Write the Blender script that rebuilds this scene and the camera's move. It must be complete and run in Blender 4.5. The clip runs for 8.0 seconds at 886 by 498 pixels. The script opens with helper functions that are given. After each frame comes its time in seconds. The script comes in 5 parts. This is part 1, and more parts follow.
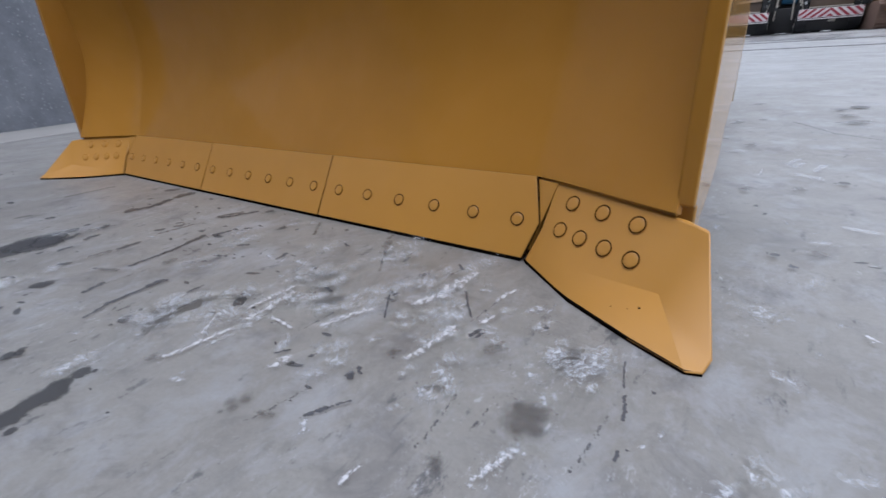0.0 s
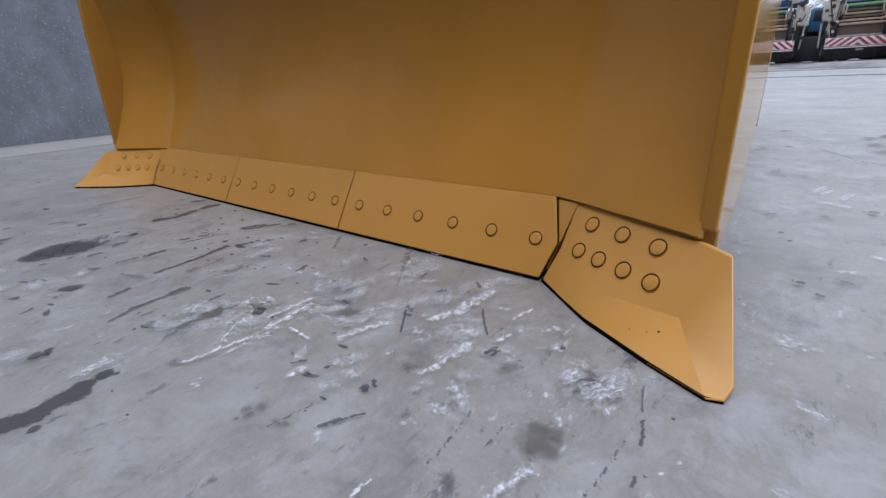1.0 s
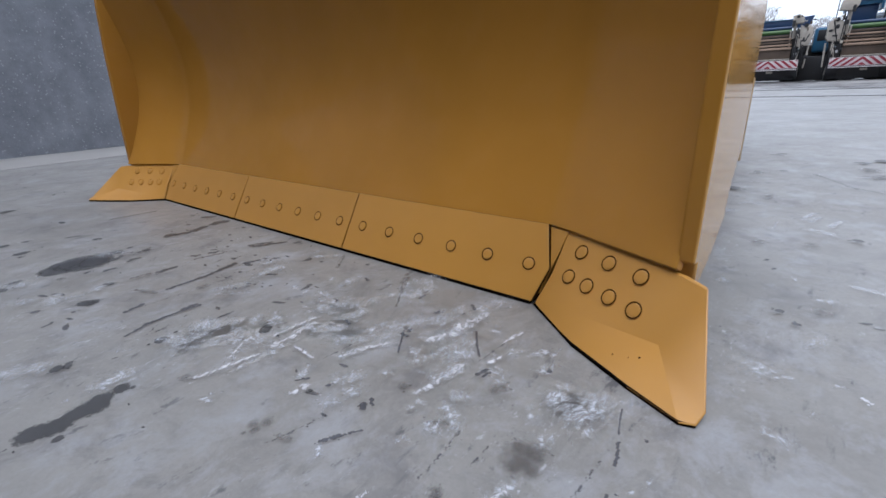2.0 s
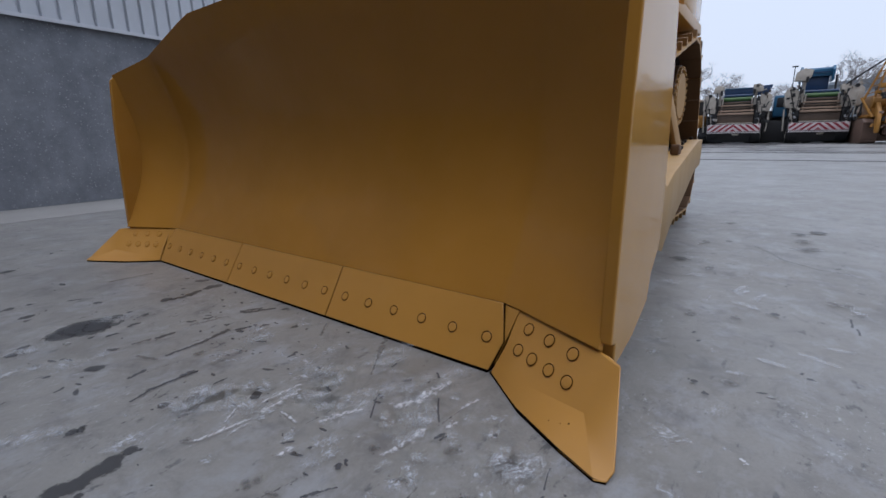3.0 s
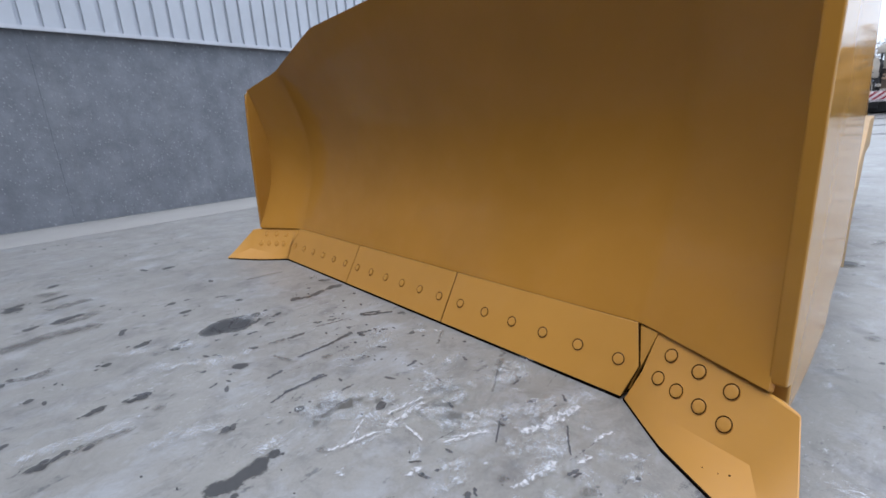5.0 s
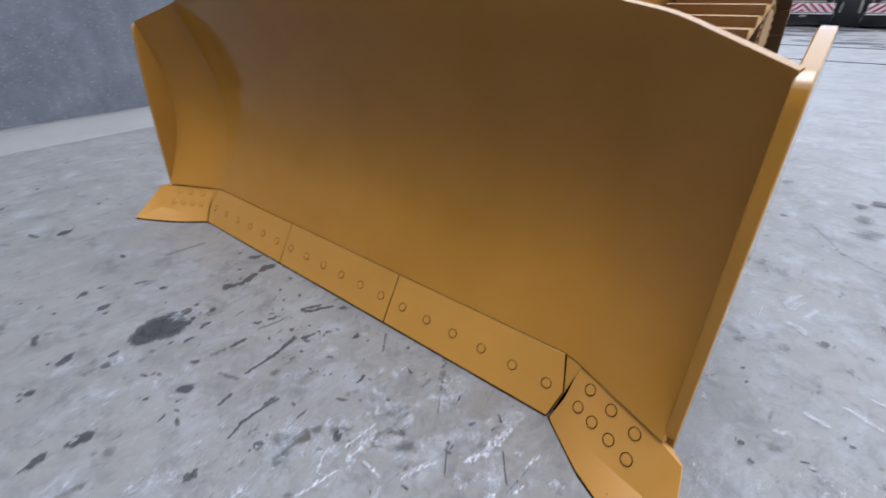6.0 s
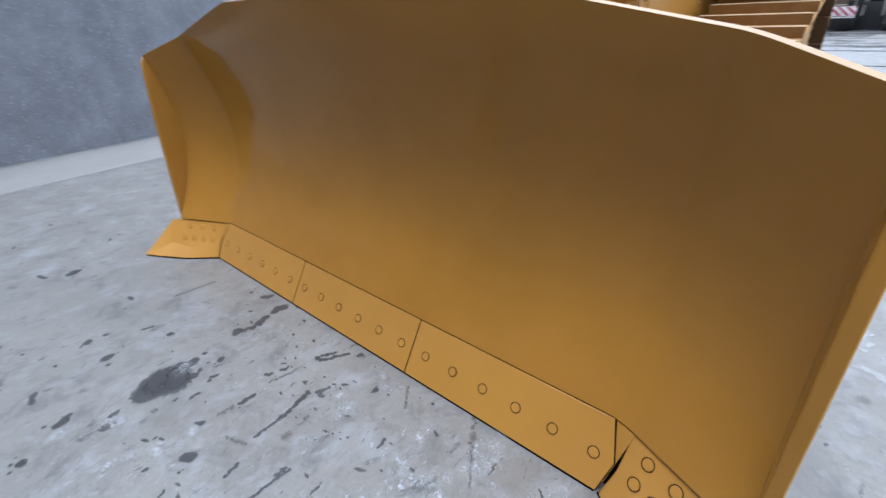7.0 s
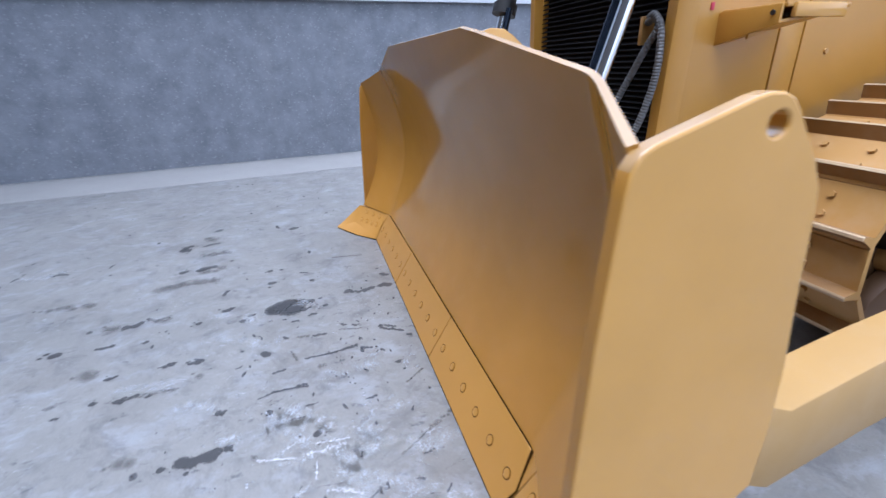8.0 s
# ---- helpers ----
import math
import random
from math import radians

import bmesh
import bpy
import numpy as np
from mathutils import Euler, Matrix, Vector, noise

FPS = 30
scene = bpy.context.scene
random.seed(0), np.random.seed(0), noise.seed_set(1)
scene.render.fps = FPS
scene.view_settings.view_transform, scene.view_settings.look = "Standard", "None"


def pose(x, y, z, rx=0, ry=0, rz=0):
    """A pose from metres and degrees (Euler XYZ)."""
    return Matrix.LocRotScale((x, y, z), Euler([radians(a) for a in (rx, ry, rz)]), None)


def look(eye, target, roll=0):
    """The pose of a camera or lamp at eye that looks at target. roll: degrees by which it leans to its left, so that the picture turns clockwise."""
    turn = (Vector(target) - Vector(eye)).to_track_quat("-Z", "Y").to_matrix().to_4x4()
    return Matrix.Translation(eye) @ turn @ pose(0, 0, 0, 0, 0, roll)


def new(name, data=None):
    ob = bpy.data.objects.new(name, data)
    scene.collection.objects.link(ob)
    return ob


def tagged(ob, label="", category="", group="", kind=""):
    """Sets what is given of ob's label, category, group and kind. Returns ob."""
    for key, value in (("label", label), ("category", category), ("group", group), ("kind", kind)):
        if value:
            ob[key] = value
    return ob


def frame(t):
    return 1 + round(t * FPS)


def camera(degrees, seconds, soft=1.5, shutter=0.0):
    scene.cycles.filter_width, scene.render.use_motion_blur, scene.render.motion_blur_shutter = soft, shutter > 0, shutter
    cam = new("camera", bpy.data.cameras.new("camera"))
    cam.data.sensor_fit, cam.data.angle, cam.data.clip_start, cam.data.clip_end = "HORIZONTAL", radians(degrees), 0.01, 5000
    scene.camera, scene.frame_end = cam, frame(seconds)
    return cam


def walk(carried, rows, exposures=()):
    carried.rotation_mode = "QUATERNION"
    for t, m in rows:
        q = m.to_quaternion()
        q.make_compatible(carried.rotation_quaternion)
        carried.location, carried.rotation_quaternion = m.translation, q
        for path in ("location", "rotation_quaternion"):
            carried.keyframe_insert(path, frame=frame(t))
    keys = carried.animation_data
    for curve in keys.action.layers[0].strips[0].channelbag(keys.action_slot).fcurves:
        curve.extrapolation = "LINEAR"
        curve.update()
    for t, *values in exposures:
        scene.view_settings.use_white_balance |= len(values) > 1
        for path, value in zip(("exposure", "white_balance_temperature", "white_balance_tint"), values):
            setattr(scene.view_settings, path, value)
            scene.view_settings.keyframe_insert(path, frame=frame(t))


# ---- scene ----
cam = camera(89.5, 8.0, shutter=0.3)
PATH = [
    (0, (1.847, -1.073, 0.572), (0.759, 0.399, -0.233), -3.9),
    (0.2, (1.840, -1.083, 0.591), (0.704, 0.356, -0.207), -4.4),
    (0.5, (1.852, -1.090, 0.574), (0.705, 0.368, -0.173), -3.1),
    (1, (1.848, -1.083, 0.569), (0.686, 0.375, -0.154), -2.9),
    (1.2, (1.843, -1.088, 0.571), (0.679, 0.370, -0.146), -2.6),
    (2.3, (1.956, -1.146, 0.690), (0.760, 0.333, 0.070), -1.7),
    (2.5, (2.005, -1.179, 0.743), (0.810, 0.323, 0.181), -1.5),
    (2.7, (2.044, -1.205, 0.785), (0.853, 0.316, 0.264), -1.4),
    (3, (2.069, -1.233, 0.806), (0.902, 0.320, 0.329), -0.9),
    (3.5, (2.074, -1.239, 0.824), (0.931, 0.346, 0.401), -0.7),
    (4, (2.064, -1.247, 0.827), (0.853, 0.297, 0.438), -1.1),
    (4.2, (2.057, -1.244, 0.831), (0.723, 0.197, 0.448), -2.1),
    (4.3, (2.050, -1.241, 0.831), (0.636, 0.122, 0.451), -2.7),
    (4.5, (2.029, -1.248, 0.807), (0.533, 0.031, 0.452), -2.9),
    (4.7, (1.998, -1.231, 0.802), (0.493, 0.031, 0.424), -3.2),
    (5.8, (1.811, -1.213, 1.322), (0.614, 0.066, 0.358), -0.7),
    (6, (1.774, -1.162, 1.388), (0.667, 0.192, 0.417), 0.2),
    (6.2, (1.718, -1.093, 1.429), (0.667, 0.324, 0.489), 0.1),
    (6.3, (1.684, -1.066, 1.440), (0.634, 0.358, 0.509), -0.1),
    (6.5, (1.606, -1.057, 1.434), (0.556, 0.377, 0.518), 0.3),
    (6.8, (1.558, -1.056, 1.436), (0.495, 0.364, 0.512), -0.5),
    (7, (1.602, -1.015, 1.407), (0.422, 0.317, 0.493), -2.0),
    (7.3, (1.787, -0.861, 1.401), (0.338, 0.204, 0.524), -3.8),
    (7.4, (1.858, -0.813, 1.406), (0.326, 0.149, 0.550), -3.1),
    (7.5, (1.932, -0.768, 1.402), (0.348, 0.123, 0.571), -2.2),
    (7.7, (2.088, -0.639, 1.396), (0.392, 0.083, 0.617), -2.6),
    (7.8, (2.167, -0.576, 1.387), (0.432, 0.067, 0.628), -1.8),
    (7.9, (2.237, -0.502, 1.382), (0.476, 0.069, 0.627), -1.4),
    (8, (2.305, -0.428, 1.393), (0.525, 0.074, 0.631), -1.8),
]
walk(cam, [(t, look(eye, target, roll)) for t, eye, target, roll in PATH],
     exposures=[(0, 0.05, 5900, 15), (1.0, 0.09, 5900, 15), (2.3, 0.00, 5900, 14), (3.0, -0.58, 5880, 15), (3.7, -0.58, 5880, 15), (4.15, 0.37, 5870, 12), (4.7, 0.37, 5870, 12), (5.8, 0.23, 5850, 14), (6.1, 0.37, 5800, 14), (6.6, 0.58, 5850, 15), (7.0, 0.58, 5640, 11), (7.6, 0.65, 5380, 12), (8.0, 0.77, 5350, 16)])

# ---- world ----
world = bpy.data.worlds.new("overcast_sky")
scene.world = world
world.use_nodes = True
wn, wl = world.node_tree.nodes, world.node_tree.links
wn.clear()
sky = wn.new("ShaderNodeTexSky")
sky.sky_type, sky.sun_disc = "NISHITA", False
sky.sun_elevation, sky.sun_rotation = radians(76), radians(152)
sky.air_density, sky.dust_density, sky.ozone_density = 1.0, 8.0, 1.0
veil = wn.new("ShaderNodeMix")
veil.data_type = "RGBA"
veil.inputs[0].default_value = 0.75
veil.inputs[7].default_value = (9.3, 10.1, 10.9, 1)
wl.new(sky.outputs[0], veil.inputs[6])
bg = wn.new("ShaderNodeBackground")
bg.inputs[1].default_value = 0.150
wl.new(veil.outputs[2], bg.inputs[0])
wout = wn.new("ShaderNodeOutputWorld")
wl.new(bg.outputs[0], wout.inputs[0])

sun_data = bpy.data.lights.new("sun", "SUN")
sun_data.energy, sun_data.angle, sun_data.color = 2.0, radians(45), (1.0, 0.97, 0.93)
sun = new("sun", sun_data)
sun.matrix_world = look((2.2, -4.2, 18.6), (0, 0, 0))


# ---- materials ----
class Nodes:
    """A node tree with short calls."""

    def __init__(self, name):
        self.mat = bpy.data.materials.new(name)
        self.mat.use_nodes = True
        self.n, self.l = self.mat.node_tree.nodes, self.mat.node_tree.links
        self.bsdf = self.n["Principled BSDF"]
        self.coord = self.n.new("ShaderNodeTexCoord")

    def set(self, **kw):
        for k, v in kw.items():
            self.bsdf.inputs[k.replace("_", " ")].default_value = v
        return self

    def mapping(self, scale=(1, 1, 1), rot=(0, 0, 0), space="Object"):
        m = self.n.new("ShaderNodeMapping")
        m.inputs["Scale"].default_value, m.inputs["Rotation"].default_value = scale, rot
        self.l.new(self.coord.outputs[space], m.inputs["Vector"])
        return m.outputs[0]

    def noise(self, scale, detail=4, rough=0.55, vec=None, distort=0.0):
        t = self.n.new("ShaderNodeTexNoise")
        t.inputs["Scale"].default_value, t.inputs["Detail"].default_value = scale, detail
        t.inputs["Roughness"].default_value, t.inputs["Distortion"].default_value = rough, distort
        self.l.new(vec if vec else self.coord.outputs["Object"], t.inputs["Vector"])
        return t.outputs["Fac"]

    def voronoi(self, scale, vec=None, feature="F1", out="Distance"):
        t = self.n.new("ShaderNodeTexVoronoi")
        t.feature = feature
        t.inputs["Scale"].default_value = scale
        self.l.new(vec if vec else self.coord.outputs["Object"], t.inputs["Vector"])
        return t.outputs[out]

    def ramp(self, fac, *stops):
        r = self.n.new("ShaderNodeValToRGB")
        e = r.color_ramp.elements
        while len(e) < len(stops):
            e.new(0.5)
        for el, (p, c) in zip(e, stops):
            el.position = p
            el.color = (c, c, c, 1) if isinstance(c, (int, float)) else (*c, 1)
        self.l.new(fac, r.inputs[0])
        return r.outputs[0]

    def mix(self, fac, a, b, blend="MIX"):
        m = self.n.new("ShaderNodeMix")
        m.data_type, m.blend_type = "RGBA", blend
        for sock, v in ((m.inputs[0], fac), (m.inputs[6], a), (m.inputs[7], b)):
            if isinstance(v, (int, float)):
                sock.default_value = v if sock is m.inputs[0] else (v, v, v, 1)
            elif isinstance(v, tuple):
                sock.default_value = (*v, 1)
            else:
                self.l.new(v, sock)
        return m.outputs[2]

    def math(self, op, a, b=0.0, clamp=False):
        m = self.n.new("ShaderNodeMath")
        m.operation, m.use_clamp = op, clamp
        for sock, v in zip(m.inputs, (a, b)):
            if isinstance(v, (int, float)):
                sock.default_value = v
            else:
                self.l.new(v, sock)
        return m.outputs[0]

    def to(self, socket, value):
        self.l.new(value, self.bsdf.inputs[socket])
        return self

    def bump(self, height, strength=0.2, distance=0.002):
        b = self.n.new("ShaderNodeBump")
        b.inputs["Strength"].default_value, b.inputs["Distance"].default_value = strength, distance
        self.l.new(height, b.inputs["Height"])
        self.l.new(b.outputs[0], self.bsdf.inputs["Normal"])
        return self


def paint(name, colour, rough=0.3, dirt=0.15, metal=0.0, peel=420, relief=0.05):
    """Sprayed enamel: faint patchiness, orange peel, uneven gloss and dust."""
    m = Nodes(name)
    big, fine = m.noise(1.7, 5, 0.6), m.noise(60, 3)
    dark = tuple(c * 0.86 for c in colour)
    dusty = tuple(0.75 * c + 0.25 * g for c, g in zip(colour, (0.36, 0.33, 0.29)))
    c = m.mix(m.ramp(big, (0.3, 0.0), (0.75, 1.0)), dark, colour)
    c = m.mix(m.math("MULTIPLY", m.ramp(m.noise(7, 6, 0.65), (0.48, 0.0), (0.8, 1.0)), dirt), c, dusty)
    m.to("Base Color", c)
    r = m.math("MULTIPLY_ADD", m.noise(3.1, 5, 0.6), rough * 0.4)
    r.node.inputs[2].default_value = rough * 0.8
    m.to("Roughness", r)
    m.set(Metallic=metal)
    m.bump(m.math("ADD", m.noise(peel, 2), m.math("MULTIPLY", fine, 0.7)), relief, 0.001)
    return m.mat


def plain(name, colour, rough=0.6, metal=0.0, vary=0.25, scale=8.0, bump=0.15):
    """A dull surface with grain and stains at two scales."""
    m = Nodes(name)
    v = m.mix(m.noise(scale, 6, 0.6), tuple(c * (1 - vary) for c in colour), tuple(min(1, c * (1 + vary)) for c in colour))
    v = m.mix(m.math("MULTIPLY", m.noise(scale * 11, 3), 0.35), v, tuple(c * 0.6 for c in colour))
    m.to("Base Color", v).set(Roughness=rough, Metallic=metal)
    m.bump(m.noise(scale * 14, 4), bump, 0.003)
    return m.mat


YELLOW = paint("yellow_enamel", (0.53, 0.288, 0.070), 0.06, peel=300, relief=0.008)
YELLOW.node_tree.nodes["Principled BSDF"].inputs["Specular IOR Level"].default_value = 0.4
# The same enamel made darker, for the shade on the blade's inner faces.
YELLOW_SHADE = paint("yellow_enamel_shade", (0.432, 0.209, 0.034), 0.085, dirt=0.10, relief=0.006)
YELLOW_SHADE.node_tree.nodes["Principled BSDF"].inputs["Specular IOR Level"].default_value = 0.22
YELLOW_OLD = paint("yellow_enamel_weathered", (0.42, 0.235, 0.065), 0.5, dirt=0.8)
YELLOW_HOOD = paint("yellow_enamel_hood", (0.44, 0.224, 0.034), 0.34, dirt=0.1)
YELLOW_EDGE = paint("yellow_enamel_cutting_edge", (0.468, 0.234, 0.041), 0.34, dirt=0.1)
# Yellow browned for the shade on the grousers' upright faces.
RISER_SHADE = paint("shaded_riser_yellow", (0.24, 0.125, 0.036), 0.6, dirt=0.5)
# The sky's sheen on upward faces, put into a paler coated yellow.
RIM_SHEEN = paint("rim_sheen_yellow", (0.47, 0.275, 0.09), 0.25, peel=300, relief=0.008)
RIM_SHEEN.node_tree.nodes["Principled BSDF"].inputs["Coat Weight"].default_value = 1.0
RIM_SHEEN.node_tree.nodes["Principled BSDF"].inputs["Coat IOR"].default_value = 1.65
RIM_SHEEN.node_tree.nodes["Principled BSDF"].inputs["Coat Roughness"].default_value = 0.25
YELLOW_ARM = paint("yellow_enamel_arm", (0.39, 0.235, 0.075), 0.5, dirt=0.5)
BLACK = plain("black_steel", (0.012, 0.012, 0.013), 0.55)
# Flat black for the shade in gaps beneath and behind the blade's edges.
SHADE_BLACK = plain("shade_black", (0.006, 0.005, 0.005), 0.9)
SHADE_BLACK.node_tree.nodes["Principled BSDF"].inputs["Specular IOR Level"].default_value = 0.0
GRILLE = plain("black_grille", (0.004, 0.004, 0.006), 0.85, vary=0.4)
GRILLE.node_tree.nodes["Principled BSDF"].inputs["Specular IOR Level"].default_value = 0.25
RUBBER = plain("hose_rubber", (0.10, 0.10, 0.10), 0.5, vary=0.3, scale=30)
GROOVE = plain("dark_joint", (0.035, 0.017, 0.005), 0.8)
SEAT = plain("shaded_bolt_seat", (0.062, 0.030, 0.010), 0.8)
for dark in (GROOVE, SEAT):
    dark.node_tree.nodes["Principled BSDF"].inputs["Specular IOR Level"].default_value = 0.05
DIRTY = plain("oily_steel", (0.016, 0.011, 0.007), 0.85, 0.0, vary=0.6, scale=9, bump=0.6)
DIRTY.node_tree.nodes["Principled BSDF"].inputs["Specular IOR Level"].default_value = 0.2
WORN = plain("worn_bare_steel", (0.46, 0.35, 0.22), 0.45, 0.3, vary=0.3, scale=12)
DARKPIPE = plain("dark_blue_pipe", (0.02, 0.03, 0.05), 0.15, 0.6, vary=0.1)
CHROME = plain("chrome_rod", (0.75, 0.77, 0.80), 0.12, 1.0, vary=0.03, bump=0.0)
BEIGE = plain("beige_machine_paint", (0.37, 0.335, 0.285), 0.55, vary=0.55, scale=4)
RUST = plain("brown_slats", (0.085, 0.058, 0.040), 0.7, vary=0.4, scale=4)
TYRE = plain("tyre_rubber", (0.02, 0.02, 0.022), 0.8, vary=0.3)
BLUE = plain("blue_body_paint", (0.02, 0.11, 0.21), 0.45, vary=0.3, scale=3)
SLATPALE = plain("pale_brown_slats", (0.31, 0.22, 0.155), 0.7, vary=0.35, scale=4)
BLUEDARK = plain("dark_blue_paint", (0.008, 0.034, 0.095), 0.45, vary=0.3, scale=3)
GREEN = plain("green_roller", (0.035, 0.095, 0.02), 0.5, vary=0.3, scale=3)
RED = plain("red_stripe", (0.24, 0.018, 0.035), 0.5, vary=0.15)
WHITE = plain("white_stripe", (0.56, 0.52, 0.52), 0.5, vary=0.12)
MACHINE = plain("far_yellow_paint", (0.30, 0.135, 0.014), 0.55, vary=0.5, scale=4)
TRACKIRON = plain("worn_track_iron", (0.14, 0.085, 0.06), 0.6, vary=0.4, scale=4)
# Dusty iron, its brown also darkened for the shade inside the tracks.
BROWNED = plain("dusty_shaded_iron", (0.11, 0.055, 0.021), 0.6, vary=0.4, scale=5)
BARK = plain("bare_bark", (0.25, 0.235, 0.23), 0.9, vary=0.3, scale=5)
SOUTHWALL = plain("shade_wall_dark", (0.06, 0.05, 0.042), 0.6, vary=0.3, scale=0.8)
FARWALL = plain("far_cladding", (0.30, 0.35, 0.40), 0.6, vary=0.15, scale=0.6)
LAMPGLASS = plain("lamp_glass", (0.5, 0.5, 0.5), 0.15, vary=0.1)
CURVE_MARK = plain("red_mark", (0.45, 0.02, 0.05), 0.5)


def concrete_floor():
    m = Nodes("worn_concrete_floor")
    cloud = m.noise(0.55, 7, 0.62)
    mid = m.noise(2.6, 8, 0.70, distort=0.5)
    blotch = m.noise(9, 8, 0.74, distort=0.8)
    grain = m.noise(95, 4, 0.75)
    c = m.mix(m.ramp(cloud, (0.3, 0.0), (0.72, 1.0)), (0.167, 0.166, 0.157), (0.239, 0.237, 0.228))
    c = m.mix(m.math("MULTIPLY", m.ramp(mid, (0.38, 0.0), (0.62, 1.0)), 0.6), c, (0.260, 0.257, 0.246))
    c = m.mix(m.math("MULTIPLY", m.ramp(blotch, (0.5, 0.0), (0.66, 1.0)), 0.42), c, (0.131, 0.131, 0.134))
    c = m.mix(m.math("MULTIPLY", m.ramp(m.noise(1.3, 6, 0.7, distort=1.0), (0.52, 0.0), (0.68, 1.0)), 0.5), c, (0.153, 0.142, 0.129))
    c = m.mix(m.math("MULTIPLY", m.ramp(grain, (0.42, 0.0), (0.75, 1.0)), 0.3), c, (0.125, 0.125, 0.121))
    # dragged marks along one direction, sparse and broken
    broken = m.ramp(m.noise(1.7, 6, 0.75), (0.50, 0.0), (0.58, 1.0))
    long_marks = m.ramp(m.noise(6.5, 7, 0.66, vec=m.mapping((6.0, 1.0, 1.0), (0, 0, radians(5)))), (0.60, 0.0), (0.66, 1.0))
    c = m.mix(m.math("MULTIPLY", m.math("MULTIPLY", long_marks, broken), 0.4), c, (0.061, 0.065, 0.075))
    dabs = m.ramp(m.noise(7.0, 7, 0.70, vec=m.mapping((1.9, 1.0, 1.0), (0, 0, radians(-7)))), (0.61, 0.0), (0.66, 1.0))
    c = m.mix(m.math("MULTIPLY", dabs, 0.75), c, (0.059, 0.061, 0.070))
    # bluish white bloom in soft patches, large and small
    for scale, low, high, much in ((3.6, 0.52, 0.66, 0.55), (8.0, 0.55, 0.66, 0.4)):
        bloom = m.ramp(m.noise(scale, 8, 0.72, vec=m.mapping((1.3, 1.0, 1.0), (0, 0, 0.3)), distort=0.35), (low, 0.0), (high, 1.0))
        c = m.mix(m.math("MULTIPLY", bloom, much), c, (0.307, 0.324, 0.353))
    smudge = m.ramp(m.noise(5.0, 6, 0.7, vec=m.mapping((1, 1, 1), (0, 0, 2.0)), distort=0.6), (0.53, 0.0), (0.68, 1.0))
    c = m.mix(m.math("MULTIPLY", smudge, 0.6), c, (0.102, 0.101, 0.106))
    # pale scraped flecks in three directions
    where = m.ramp(m.noise(1.5, 4, 0.6, vec=m.mapping((1, 1, 1), (0, 0, 1.0))), (0.48, 0.0), (0.63, 1.0))
    for scale, turn, cut in ((15, -16, 0.585), (28, 22, 0.595), (11, 70, 0.615)):
        fleck = m.ramp(m.noise(scale, 7, 0.8, vec=m.mapping((2.2, 1.0, 1.0), (0, 0, radians(turn)))), (cut, 0.0), (cut + 0.06, 1.0))
        c = m.mix(m.math("MULTIPLY", m.math("MULTIPLY", fleck, where), 0.85), c, (0.419, 0.439, 0.465))
    ink = m.ramp(m.noise(24, 6, 0.74, vec=m.mapping((1.7, 1.0, 1.0), (0, 0, radians(14)))), (0.60, 0.0), (0.65, 1.0))
    c = m.mix(m.math("MULTIPLY", m.math("MULTIPLY", ink, where), 0.7), c, (0.045, 0.051, 0.067))
    pits = m.ramp(m.voronoi(21), (0.03, 1.0), (0.07, 0.0))
    few = m.ramp(m.noise(11, 3), (0.60, 0.0), (0.66, 1.0))
    c = m.mix(m.math("MULTIPLY", m.math("MULTIPLY", pits, few), 0.35), c, (0.039, 0.039, 0.043))
    m.to("Base Color", c)
    m.to("Roughness", m.ramp(m.noise(0.9, 6, 0.65), (0.35, 0.34), (0.7, 0.6)))
    m.bump(m.math("ADD", m.math("MULTIPLY", grain, 0.6), blotch), 0.25, 0.004)
    return m.mat


def aggregate_wall():
    m = Nodes("exposed_aggregate_concrete")
    c = m.mix(m.ramp(m.noise(2.6, 8, 0.72), (0.35, 0.0), (0.65, 1.0)), (0.160, 0.173, 0.198), (0.260, 0.276, 0.308))
    stones = m.ramp(m.voronoi(26), (0.12, 1.0), (0.32, 0.0))
    pick = m.ramp(m.noise(15, 3, 0.6), (0.45, 0.0), (0.54, 1.0))
    c = m.mix(m.math("MULTIPLY", m.math("MULTIPLY", stones, pick), 0.72), c, (0.450, 0.458, 0.475))
    c = m.mix(m.math("MULTIPLY", m.noise(120, 4, 0.7), 0.5), c, (0.085, 0.092, 0.106))
    runs = m.ramp(m.noise(2.2, 5, 0.6, vec=m.mapping((1, 1.6, 0.12))), (0.5, 0.0), (0.75, 1.0))
    c = m.mix(m.math("MULTIPLY", runs, 0.18), c, (0.238, 0.242, 0.246))
    m.to("Base Color", c).set(Roughness=0.85)
    m.bump(m.math("ADD", stones, m.noise(90, 4)), 0.4, 0.004)
    return m.mat


def fleck_material(name, colour, strength, scale, stretch, bite, bias=0.0):
    """Scraped flecks that thin out to the rim of the patch, long in the patch's own direction."""
    m = Nodes(name)
    a = m.n.new("ShaderNodeAttribute")
    a.attribute_name = "rim"
    m.to("Base Color", m.mix(m.ramp(m.noise(70, 4), (0.4, 0.0), (0.6, 1.0)), tuple(c * 0.72 for c in colour), colour)).set(Roughness=0.7)
    flecks = m.noise(scale, 8, 0.74, vec=m.mapping((stretch, 1.0, 1.0)), distort=0.12)
    cover = m.math("ADD", flecks, m.math("MULTIPLY", m.math("SUBTRACT", a.outputs["Fac"], 1.0), bite))
    m.to("Alpha", m.math("MULTIPLY", m.ramp(cover, (0.485 - bias, 0.0), (0.60 - bias, 1.0)), strength))
    return m.mat


